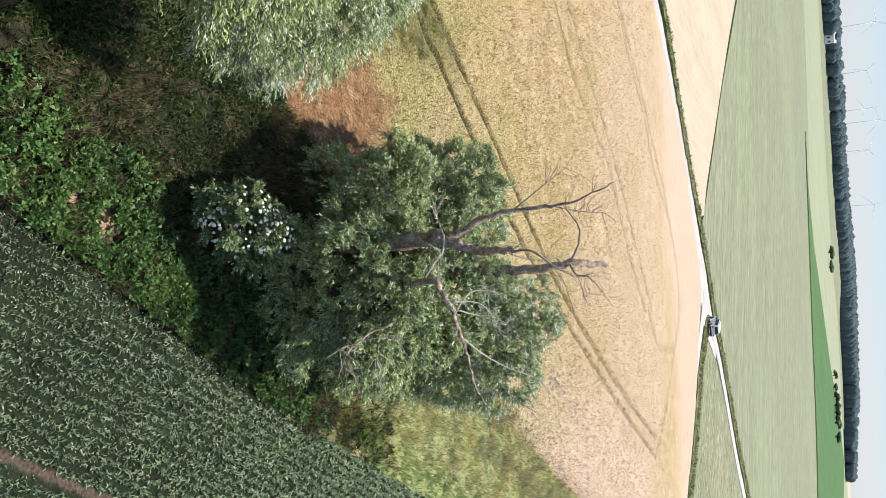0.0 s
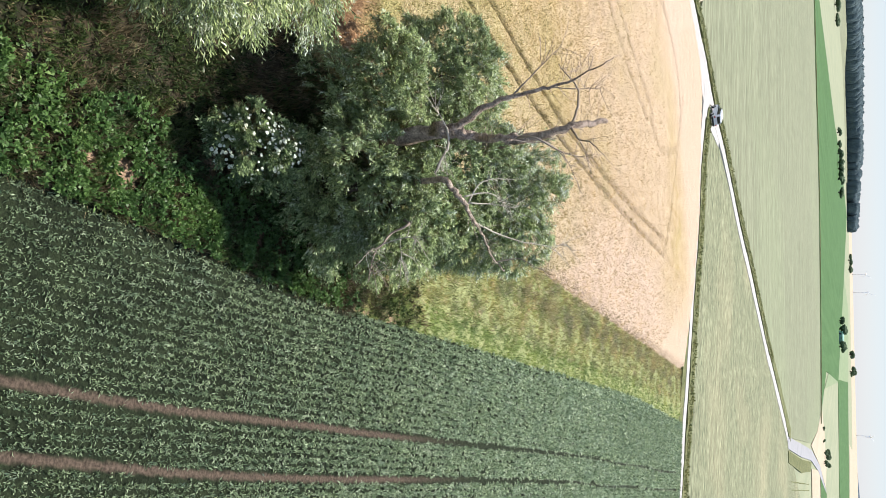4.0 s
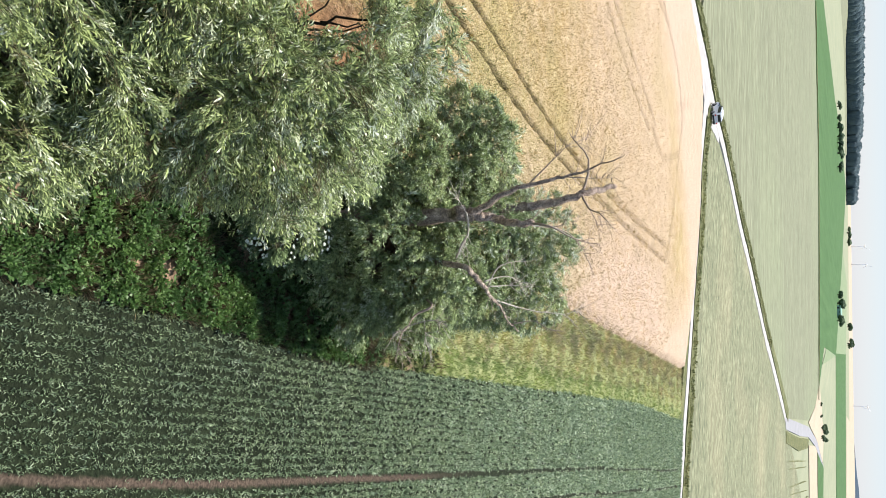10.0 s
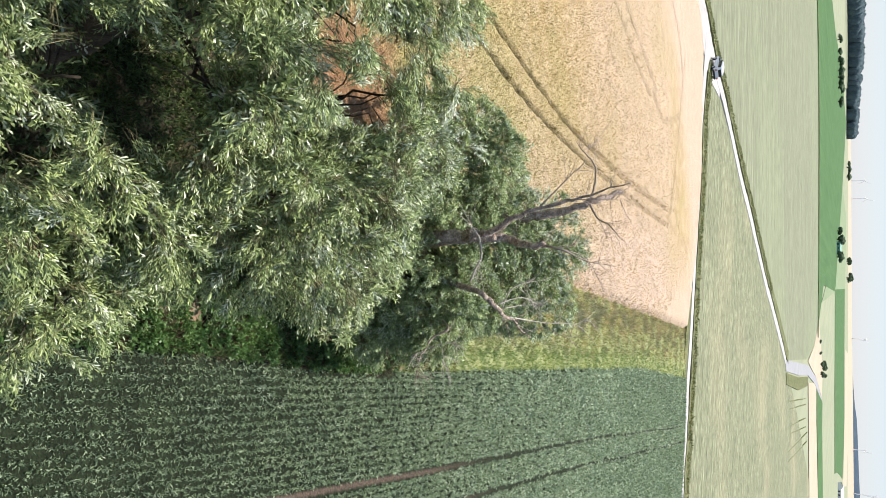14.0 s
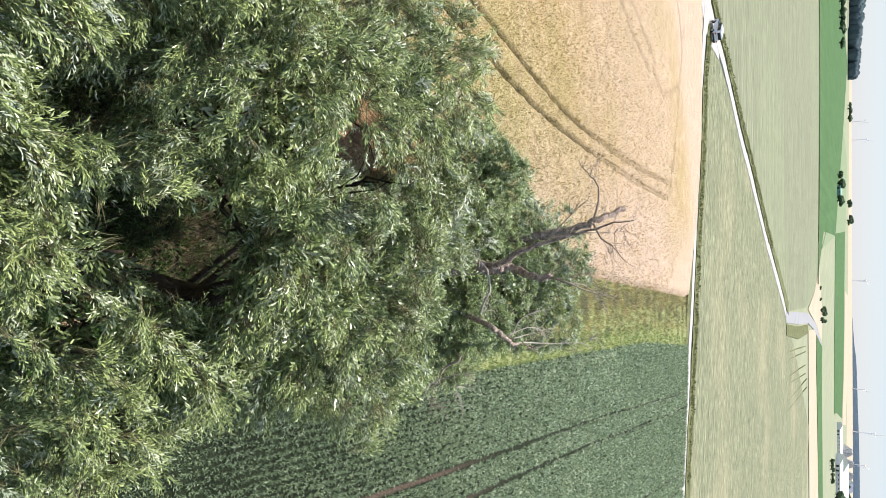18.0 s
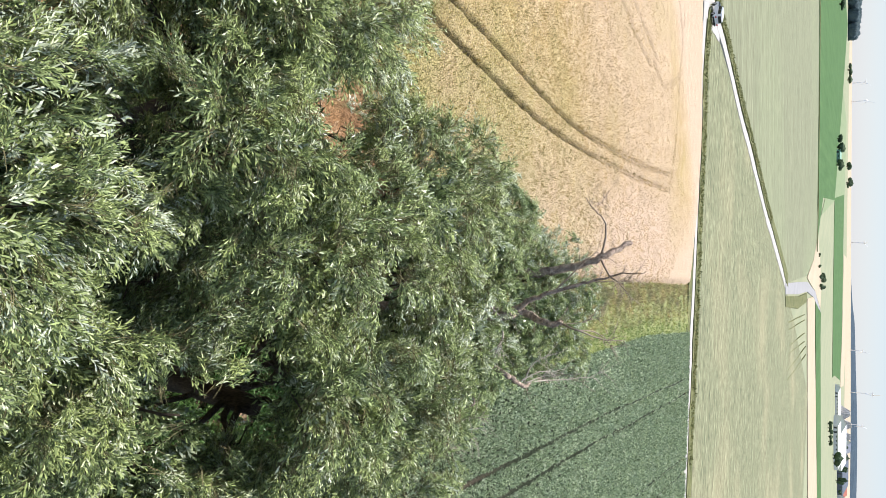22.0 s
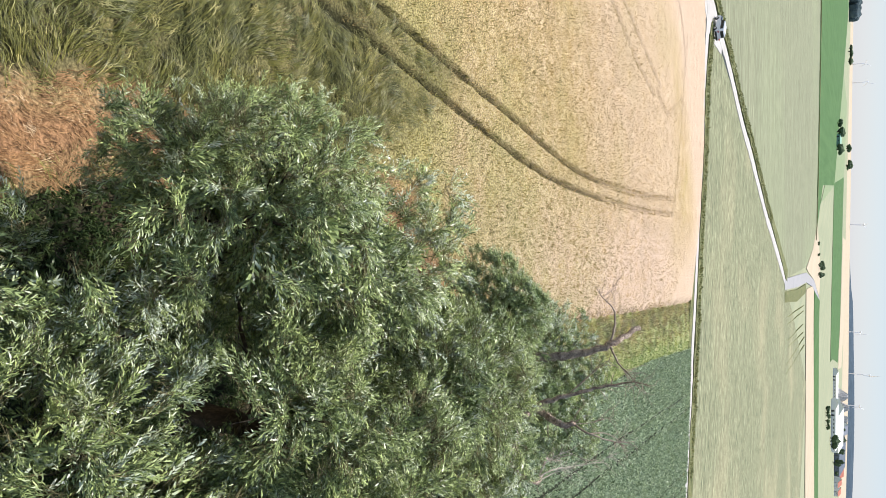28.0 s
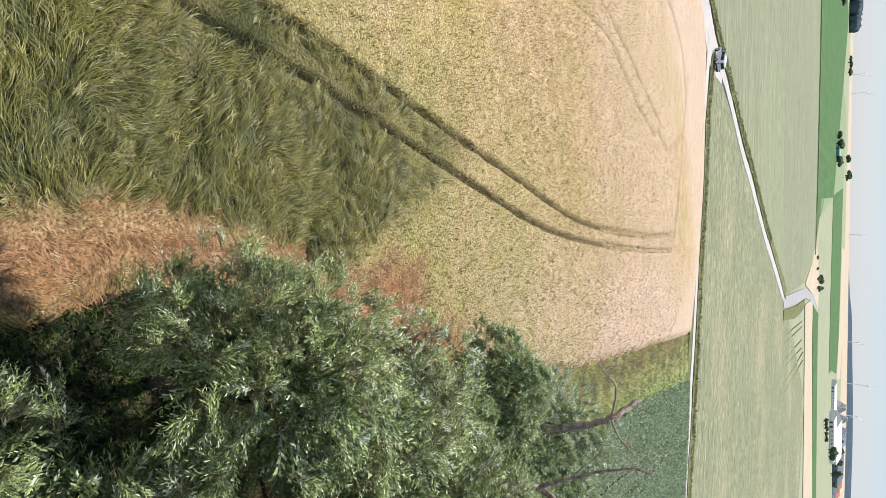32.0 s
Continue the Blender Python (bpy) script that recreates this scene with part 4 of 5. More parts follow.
# the dead limbs of the sallow
DEAD = {
    "bark": [([(-0.30, 20.1, 0), (-0.36, 20.0, 3.5), (-0.34, 20.0, 5.9), (-0.33, 20.1, 6.55), (-0.25, 20.3, 7.05)], (0.5, 0.24)),
             ([(0.85, 24.6, 0), (0.9, 24.7, 4.0), (0.90, 24.9, 6.2), (0.90, 25.3, 7.4), (0.72, 25.9, 8.7), (0.80, 26.7, 9.2), (0.86, 27.4, 9.65)], (0.34, 0.13)),
             ([(-0.34, 20.1, 6.6), (-0.60, 20.2, 7.3), (-0.95, 20.4, 8.0), (-1.15, 20.8, 9.0), (-1.20, 21.2, 9.8), (-1.41, 21.4, 10.8), (-1.77, 21.0, 11.9)], (0.19, 0.015)),
             ([(-0.32, 20.1, 6.2), (-0.10, 20.6, 6.8), (0.10, 20.8, 7.3), (0.08, 20.3, 8.3), (0.17, 20.45, 8.82)], (0.27, 0.13)),
             ([(1.5, 21.0, 3.0), (0.94, 18.4, 6.99), (1.22, 18.5, 7.26), (1.54, 18.6, 7.44), (1.99, 18.9, 7.49), (2.86, 20.0, 7.14), (3.8, 21.5, 6.57), (4.57, 22.3, 6.27), (5.64, 23.2, 6.32)], (0.16, 0.03))],
    "deadwood": [([(-1.10, 20.7, 8.7), (-1.6, 21.0, 9.3), (-2.1, 21.3, 9.9), (-2.4, 21.4, 10.3)], (0.05, 0.01)), ([(-1.2, 21.2, 9.8), (-1.0, 21.6, 10.6), (-0.9, 21.9, 11.3)], (0.03, 0.008)),
                 ([(0.72, 25.9, 8.7), (0.07, 26.5, 8.86), (-0.63, 26.7, 8.85), (-1.25, 26.7, 8.45), (-1.6, 27.0, 8.1)], (0.10, 0.014)), ([(0.74, 25.9, 8.7), (1.14, 25.2, 9.2), (1.17, 24.6, 9.8), (1.6, 24.1, 10.4)], (0.08, 0.012)),
                 ([(1.14, 25.2, 9.2), (1.6, 25.3, 9.35), (1.95, 25.5, 9.3)], (0.035, 0.008)), ([(-1.25, 26.7, 8.45), (-1.25, 27.2, 8.7), (-1.5, 27.6, 8.9)], (0.03, 0.008)),
                 ([(0.17, 20.45, 8.82), (0.15, 20.1, 9.5), (0.74, 20.43, 10.27), (1.08, 20.87, 10.86)], (0.075, 0.012)), ([(0.15, 20.1, 9.5), (0.55, 20.6, 9.9), (1.1, 20.9, 10.2), (1.5, 21.0, 10.3)], (0.04, 0.009)),
                 ([(0.12, 20.3, 8.5), (0.45, 20.9, 9.2), (0.40, 21.3, 10.0)], (0.035, 0.009)),
                 ([(5.07, 22.7, 6.26), (5.13, 23.2, 7.0), (5.55, 23.4, 7.57), (5.69, 23.6, 7.95)], (0.04, 0.01)), ([(2.17, 18.4, 5.4), (2.17, 17.9, 5.87), (2.36, 17.6, 5.36), (2.6, 17.2, 5.22), (2.74, 16.8, 5.18), (3.11, 16.5, 5.12), (3.56, 16.4, 5.0)], (0.07, 0.012))],
    "whitewood": [([(-0.46, 19.9, 6.67), (-0.2, 19.6, 6.84), (0.11, 19.3, 6.92), (0.37, 19.1, 6.77), (0.81, 18.9, 6.54)], (0.06, 0.05)), ([(-0.38, 19.9, 6.7), (-0.86, 19.7, 6.63), (-1.19, 19.5, 6.63)], (0.03, 0.01)),
                  ([(2.81, 20.0, 7.15), (3.35, 20.8, 7.35), (3.93, 21.6, 7.81), (4.47, 22.5, 8.61), (4.92, 22.8, 8.89)], (0.05, 0.012)), ([(4.47, 22.5, 8.61), (4.5, 22.8, 8.8), (4.5, 23.0, 8.99)], (0.02, 0.008)),
                  ([(1.93, 18.9, 7.5), (1.38, 19.3, 7.75), (1.31, 19.8, 8.11), (1.5, 20.4, 8.54)], (0.05, 0.01)), ([(1.57, 18.7, 7.55), (1.65, 19.4, 8.03), (2.17, 20.0, 8.3)], (0.045, 0.01)),
                  ([(1.83, 18.9, 7.61), (2.07, 19.6, 7.97), (2.41, 20.3, 8.55)], (0.04, 0.01)), ([(2.6, 17.2, 5.22), (2.47, 17.4, 5.89), (2.5, 17.5, 6.25)], (0.03, 0.01)), ([(2.6, 17.2, 5.22), (2.7, 17.0, 5.0), (2.79, 16.9, 4.76)], (0.025, 0.01)),
                  ([(2.42, 17.5, 5.73), (2.8, 17.3, 5.8), (3.08, 17.2, 5.84)], (0.02, 0.008))],
}
seed = 40
for look_of, limbs in DEAD.items():
    for pts, (r0, r1) in limbs:
        seed += 1
        rr = np.random.default_rng(seed)
        q = limb_points(pts, 5, r0 * 0.12, seed)
        bm = bmesh.new()
        r0, r1 = r0 * (0.70 if r0 > 0.1 else 0.66), r1 * 0.75
        tube(bm, q, np.linspace(r0, r1, len(q)), 9 if r0 > 0.1 else 6, 0.16 if r0 > 0.1 else 0.1, seed)
        # fine dead twigs
        for _ in range(15 if r0 > 0.1 else 10):
            i = int(len(q) * rr.uniform(0.5, 0.97))
            a = Vector(q[i])
            w = (Vector(q[min(i + 1, len(q) - 1)]) - Vector(q[i - 1])).normalized() * 0.5 + Vector(rr.normal(size=3)) * 0.5
            w.z = abs(w.z) * 0.6
            ln = rr.uniform(0.3, 1.25)
            e = a + w.normalized() * ln
            tube(bm, limb_points([tuple(a), tuple(a.lerp(e, 0.55) + Vector(rr.normal(0, 0.06, 3))), tuple(e)], 3, 0.015, seed), np.linspace(0.012, 0.003, 7), 4)
        bm.transform(Matrix.Translation((-1.6, -22.6, 0)))
        part("dead_limb", bm, M[look_of], sallow, {"bark": "brown dead limb with peeling bark", "deadwood": "grey barkless dead branch", "whitewood": "bleached white dead branch"}[look_of], smooth=True)


# ---- elder bush with cream flower heads ----
elder = tree("elder_bush", "elder bush covered with cream white flower heads", (-0.9, 16.6, 0), ([(-0.9, 16.6, 0), (-0.9, 16.6, 0.5), (-0.95, 16.5, 1.0)], [0.09, 0.08, 0.06]), None,
             [(-1.0, 16.5, 1.4, 1.15, 1.1, 1.1), (-0.6, 17.0, 1.7, 0.9, 0.9, 1.1), (-1.3, 16.0, 1.1, 0.8, 0.7, 0.8)], "elder", 10, 0.12, 0.05, 8, 0.32, 21, category="bush")
fr = np.random.default_rng(5)
for i in range(290):
    c = ((-1.0, 16.5, 1.4, 1.2, 1.15, 1.2), (-0.6, 17.0, 1.7, 0.95, 0.95, 1.15), (-1.3, 16.0, 1.1, 0.85, 0.75, 0.85))[i % 3]
    d = unit(fr.normal(size=3) + np.array([0, -0.5, 0.9]))
    p = np.array(c[:3]) + d * np.array(c[3:]) * fr.uniform(0.95, 1.06)
    if i == 0:
        bm = bmesh.new()
        rings = []
        for k, (rad, z) in enumerate(((0.02, -0.03), (0.085, 0.0), (0.06, 0.018), (0.0, 0.024))):
            rings.append([bm.verts.new((rad * math.cos(a * math.tau / 9) * (1 + 0.25 * ((a * 7 + k) % 3 - 1)), rad * math.sin(a * math.tau / 9), z + 0.008 * ((a * 5) % 3))) for a in range(9)])
        for q, s in zip(rings, rings[1:]):
            for a in range(9):
                bm.faces.new((q[a], q[(a + 1) % 9], s[(a + 1) % 9], s[a]))
        umbel = bpy.data.meshes.new("flower_head")
        bm.to_mesh(umbel)
        bm.free()
        umbel.materials.append(M["flower"])
    ob = child("flower_head", umbel, elder)
    ob.matrix_basis = Matrix.Translation(Vector(p) - Vector((-0.9, 16.6, 0))) @ (Vector(unit(d + np.array([0, 0, 0.8])))).to_track_quat("Z", "Y").to_matrix().to_4x4() @ Matrix.Diagonal((*([fr.uniform(0.45, 0.8)] * 3), 1))


# ---- undergrowth, grass, crop leaves and stalks ----
def scatter(poly, box, per_m2, r, keep=None):
    n = int((box[1] - box[0]) * (box[3] - box[2]) * per_m2)
    x, y = r.uniform(box[0], box[1], n), r.uniform(box[2], box[3], n)
    ok = inside(x, y, poly)
    x, y = x[ok], y[ok]
    if keep is not None:
        ok = r.random(len(x)) < keep(x, y)
        x, y = x[ok], y[ok]
    return x, y


def tufts(x, y, z, r, blades, length, width, spread, lean=None, flat=0.0, bend=0.25, wide_at=0.4, fine=False, level=0.0):
    """Tufts of blades standing at x, y, z; lean: a common way (n, 3); flat: how far they lie along it; fine: plain tapered blades; level: how far the blades turn their faces up."""
    n = len(x)
    b = np.repeat(np.stack([x, y, z], 1), blades, 0) + r.normal(0, 0.04, (n * blades, 3)) * (1, 1, 0.2)
    way = r.normal(0, spread, (n * blades, 3)) + (0, 0, 1 - flat)
    if lean is not None:
        way = way + np.repeat(lean, blades, 0)
    way[:, 2] = np.abs(way[:, 2]) if flat < 0.5 else way[:, 2]
    way = unit(way)
    face = unit(r.normal(size=way.shape) + np.repeat(np.broadcast_to(level, n), blades)[:, None] * (0, 0, 1))
    L = np.repeat(np.broadcast_to(length, n), blades) * r.uniform(0.55, 1.25, n * blades)
    W = np.repeat(np.broadcast_to(width, n), blades) * r.uniform(0.7, 1.3, n * blades)
    if fine:
        side = unit(np.cross(way, face)) * W[:, None] * 0.5
        e = b + way * L[:, None]
        v = np.stack([b + side, e, b - side], 1).reshape(-1, 3)
        return v, np.arange(len(v), dtype=np.int32).reshape(-1, 3)
    return kites(b, way, face, L, W, bend, wide_at)


def stuff(name, arrays, mat, label, category):
    return tagged(new(name, fast_mesh(name, arrays[0], arrays[1], mat)), label, category, kind="stuff")


r = np.random.default_rng(101)
WHEAT_SIDE = lambda x, y: far_from_line(x, y, BELT_WHEAT_EDGE)
CROP_SIDE = lambda x, y: far_from_line(x, y, BELT_GREEN_EDGE)
x, y = scatter(belt_poly, (-20, 12, 2, 29), 85, r, lambda x, y: (1 - 0.9 * bare_mask(x, y)) * np.clip((27 - y) / 4, 0, 1) * np.clip(0.75 + 0.5 * wavy(x, y, 1.7, 0.5), 0.25, 1))
# Below x -5.5 no dry stems: dark weeds alone imitate the shaded pits.
dry = r.random(len(x)) < np.where(x < -5.5, 0.0, 1) * np.clip(0.24 + 0.5 * wavy(x, y, 0.8, 3.3) + 0.3 * wavy(x, y, 2.3, 1.3), 0.05, 0.85)
lay = np.stack([np.cos(1.2 + 2.2 * wavy(x, y, 0.6, 1.9)), np.sin(1.2 + 2.2 * wavy(x, y, 0.6, 1.9)), 0 * x], 1) * 0.7
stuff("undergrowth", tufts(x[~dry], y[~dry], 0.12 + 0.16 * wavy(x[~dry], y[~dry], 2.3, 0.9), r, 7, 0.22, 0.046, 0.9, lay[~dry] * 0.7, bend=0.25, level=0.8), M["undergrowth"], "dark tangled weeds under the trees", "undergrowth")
stuff("dry_stems", tufts(x[dry], y[dry], 0.06 + 0.10 * wavy(x[dry], y[dry], 2.3, 0.9), r, 9, 0.50, 0.030, 0.5, lay[dry], 0.3, fine=True, level=1.5), M["dry_stem"], "dry brown grass stems lying under the trees", "undergrowth")
x, y = scatter(belt_poly, (-10, 12, 2, 28), 48, r, lambda x, y: np.clip(2.9 - CROP_SIDE(x, y) / 1.1 + 0.7 * wavy(x, y, 1.1), 0, 1) * (1 - bare_mask(x, y)) * np.clip((22 - y) / 3, 0, 1))
stuff("nettles", tufts(x, y, 0.30 + 0.18 * wavy(x, y, 3.6), r, 11, 0.15, 0.085, 1.3, bend=0.18, level=1.5), M["nettle"], "bright green nettles along the crop edge", "weeds")
x, y = scatter(belt_poly, (2, 46, 17, 80), 60, r, lambda x, y: np.clip((y - 18) / 5, 0, 1) * np.clip(0.85 + 0.25 * wavy(x, y, 3.1, 2), 0.3, 1) * np.clip(1.3 - (y - 20) / 60, 0.3, 1))
fresh = r.random(len(x)) < np.clip(1.5 - CROP_SIDE(x, y) / 1.5 + 0.3 * wavy(x, y, 1.7, 1), 0.12, 1)
lay = np.stack([np.cos(0.9 + 0.8 * wavy(x, y, 1.3, 1.9)), np.sin(0.9 + 0.8 * wavy(x, y, 1.3, 1.9)), 0 * x], 1) * 0.5
stuff("tall_grass", tufts(x[~fresh], y[~fresh], 0 * x[~fresh], r, 8, 0.32, 0.036, 0.6, lay[~fresh] * 1.7, 0.3, fine=True, level=2.0), M["grass"], "tall yellow green grass strip beside the crop", "grass")
stuff("fresh_grass", tufts(x[fresh], y[fresh], 0 * x[fresh], r, 8, 0.26, 0.036, 0.6, lay[fresh] * 1.7, 0.3, fine=True, level=2.0), M["green_grass"], "fresh bright green grass along the crop edge", "grass")
x, y = scatter(belt_poly, (4, 46, 26, 80), 16, r, lambda x, y: np.clip(1.6 - WHEAT_SIDE(x, y) / 2.2 + 0.5 * wavy(x, y, 1.1, 3), 0, 1) * np.clip(0.45 + 0.9 * wavy(x, y, 1.6, 2), 0, 1) * np.clip((y - 28) / 6, 0, 1))
stuff("dry_scrub", tufts(x, y, 0 * x, r, 12, 0.50, 0.050, 0.9, fine=True, level=2.0), M["scrub"], "dry brown weeds and scrub beside the wheat", "scrub")

# rough grass on the verges
VERGE_L = smoothed([(12.2, 110.0), (18.4, 102.4), (25.0, 97.8), (32.9, 90.6), (41.9, 83.2), (46.8, 79.0), (58, 69)], 4)
VERGE_R = smoothed([(-37.0, 76.0), (-28.0, 87.4), (-22.3, 91.6), (-16.0, 95.8), (-9.2, 101.0), (-1.8, 107.2), (6.6, 113.0), (12.2, 116.8), (19.3, 122.9), (37.0, 136.6), (47.6, 146.0), (75.0, 168.2), (82.0, 174.8)], 4)
x, y = scatter([(-40, 60), (100, 60), (100, 190), (-40, 190)], (-30, 90, 66, 186), 9, r, lambda x, y: np.clip(1.6 - np.minimum(far_from_line(x, y, VERGE_L), far_from_line(x, y, VERGE_R)) / 0.95 + 0.4 * wavy(x, y, 0.9), 0, 1))
stuff("verge_grass", tufts(x, y, 0.1 + 0 * x, r, 4, 0.42, 0.10, 0.9, bend=0.3), M["verge_blade"], "rough olive grass tufts along the lanes", "grass")

def drilled(v0, v1, step, pitch, r):
    """Plants standing in the drill rows, between two distances along the rows."""
    row = np.arange(-50, 32, pitch)
    v = np.arange(v0, v1, step)
    u, v = np.meshgrid(row, v)
    u, v = u.ravel() + r.normal(0, 0.045, u.size), v.ravel() + r.uniform(-0.5, 0.5, v.size) * step
    x, y = u * 0.83 + v * 0.56, -u * 0.56 + v * 0.83
    ok = inside(x, y, GREEN_CROP) & inside(x, y, [(-6, 3), (12, 3), (64, 58), (64, 76), (18, 76)]) & (CROP_SIDE(x, y) > 0.22 * r.random(len(x)) - 0.05)
    x, y = x[ok], y[ok]
    ok = (tram_depth(x, y, G_TRAMS, 0.13 + 0.09 * r.random(len(x))) <= 0) & (r.random(len(x)) > 0.07)
    return x[ok], y[ok]


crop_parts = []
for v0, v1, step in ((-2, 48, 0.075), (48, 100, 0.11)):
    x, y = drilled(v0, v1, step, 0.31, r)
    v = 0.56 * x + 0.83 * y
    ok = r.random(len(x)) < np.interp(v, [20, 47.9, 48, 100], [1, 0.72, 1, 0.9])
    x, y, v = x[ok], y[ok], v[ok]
    # Farther leaves are bigger and face up: brighter light built into the shape.
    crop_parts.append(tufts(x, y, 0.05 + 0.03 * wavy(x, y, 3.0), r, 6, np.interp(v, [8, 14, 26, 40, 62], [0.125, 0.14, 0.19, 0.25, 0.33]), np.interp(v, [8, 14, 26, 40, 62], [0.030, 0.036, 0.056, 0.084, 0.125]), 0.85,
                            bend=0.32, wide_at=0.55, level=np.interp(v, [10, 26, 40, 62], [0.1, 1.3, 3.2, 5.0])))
sizes = np.cumsum([0] + [len(p[0]) for p in crop_parts])
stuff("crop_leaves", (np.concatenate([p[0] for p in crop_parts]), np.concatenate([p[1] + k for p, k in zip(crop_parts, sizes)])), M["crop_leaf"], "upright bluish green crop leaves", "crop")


def flow(x, y):
    """The way in which the lodged grain lies: broad swirls, in places turned over by gusts."""
    return 2.2 + 1.7 * wavy(x, y, 0.30, 0.7) + 1.1 * wavy(x, y, 0.75, 2.2) + 0.5 * wavy(x, y, 1.9, 1.1)


def locks(x, y, r, strands, length, width, spread, lift, segments=4, around=flow, low=0.0):
    """Locks of long stalks lying along the flow, each a thin bent strip; lift: how high a lock arches; low: how far below the crop's top it starts."""
    n = len(x) * strands
    own = np.repeat(np.arange(len(x)), strands)
    px, py = x[own] + r.normal(0, spread, n), y[own] + r.normal(0, spread, n)
    z0 = wheat_height(px, py) - low
    tall = lift * (0.35 + 1.3 * r.random(len(x)))[own] * r.uniform(0.7, 1.2, n)
    a = around(px, py) + r.normal(0, 0.30, len(x))[own] + r.normal(0, 0.11, n)
    curl = (r.normal(0, 0.30, len(x))[own] + r.normal(0, 0.12, n))
    L, w = length * r.uniform(0.6, 1.25, n), width * r.uniform(0.6, 1.3, n) / 2
    rows = []
    for k in range(segments + 1):
        f = k / segments
        side = np.stack([-np.sin(a), np.cos(a), 0.35 * np.sin(own * 1.7)], 1) * (w * (1 - 0.75 * f))[:, None]
        p = np.stack([px, py, z0 + tall * math.sin(math.pi * (0.08 + 0.80 * f))], 1)
        rows += [p + side, p - side]
        px, py, a = px + np.cos(a) * L / segments, py + np.sin(a) * L / segments, a + curl
    v = np.stack(rows, 1)
    m = 2 * segments + 2
    quad = np.array([[2 * k, 2 * k + 1, 2 * k + 3, 2 * k + 2] for k in range(segments)])
    return v.reshape(-1, 3), (quad[None] + (np.arange(n) * m)[:, None, None]).reshape(-1, 4).astype(np.int32)


open_row = lambda x, y, w=0.19: tram_depth(x, y, WHEAT_TRAMS, w) <= 0
x, y = scatter(WHEAT, (-33, 4, 6, 40), 13, r, lambda x, y: np.clip((green_mask(x, y) - 0.3) * 2.0, 0, 1) * open_row(x, y, 0.55) * np.clip((40 - y) / 10, 0, 1))
stuff("lodged_grain", locks(x, y, r, 15, 0.85, 0.024, 0.12, 0.25, low=0.12), M["stalk_green"], "flattened green yellow grain swirled by wind", "grain")
x, y = scatter(WHEAT, (-34, 6, 6, 34), 20, r, lambda x, y: np.clip(brown_mask(x, y) * 1.3, 0, 1))
stuff("dry_grain", locks(x, y, r, 13, 0.32, 0.019, 0.13, 0.09, 2, lambda x, y: 0.75 + 0.5 * wavy(x, y, 0.9, 2.0) + 0.9 * wavy(x, y, 2.7, 1.0), low=0.04), M["stalk_brown"], "dry reddish brown stalks along the trees", "grain")
x, y = scatter(WHEAT, (-38, 30, 12, 80), 52, r, lambda x, y: np.clip(1 - 1.6 * np.clip(green_mask(x, y) - 0.3, 0, 1) - brown_mask(x, y), 0, 1) * open_row(x, y) * np.clip((84 - y) / 40, 0, 1))
half = r.random(len(x)) < np.clip(olive_mask(x, y) * 1.1, 0, 0.8)
stuff("ripe_grain", tufts(x[~half], y[~half], wheat_height(x[~half], y[~half]) - 0.12, r, 4, 0.27, 0.045, 0.55, fine=True, level=1.5), M["stalk_gold"], "standing golden wheat ears", "grain")
stuff("half_ripe_grain", tufts(x[half], y[half], wheat_height(x[half], y[half]) - 0.12, r, 5, 0.27, 0.045, 0.55, fine=True, level=1.5), M["stalk_olive"], "standing olive half ripe wheat ears", "grain")


# ---- distance ----
def blob_tree(bm, cx, cy, cz, rx, ry, rz, r, lumps=7):
    """A far crown: several crumpled lobes."""
    for _ in range(lumps):
        d = r.normal(size=3)
        d /= np.linalg.norm(d)
        k = r.uniform(0.35, 0.6)
        res = bmesh.ops.create_icosphere(bm, subdivisions=1, radius=1.0)
        for v in res["verts"]:
            s = 1 + 0.25 * r.uniform(-1, 1)
            v.co = Vector((cx + d[0] * rx * 0.55 + v.co.x * rx * k * s, cy + d[1] * ry * 0.55 + v.co.y * ry * k * s, cz + abs(d[2]) * rz * 0.5 + v.co.z * rz * k * s))


r = np.random.default_rng(77)


def far_tree(name, label, x, y, h, w, mat="tree_far", group="", z=0.0):
    ob = empty_thing(name, (x, y, z), label, "tree", group)
    bm = bmesh.new()
    tube(bm, [(0, 0, -0.5), (0, 0, h * 0.3), (0.1, 0, h * 0.55)], [w * 0.06, w * 0.045, w * 0.03], 6)
    part("trunk", bm, M["trunk_wood"], ob)
    bm = bmesh.new()
    blob_tree(bm, 0, 0, h * 0.38, w * 0.5, w * 0.5, h * 0.62, r, 8)
    part("crown", bm, M[mat], ob)
    return ob


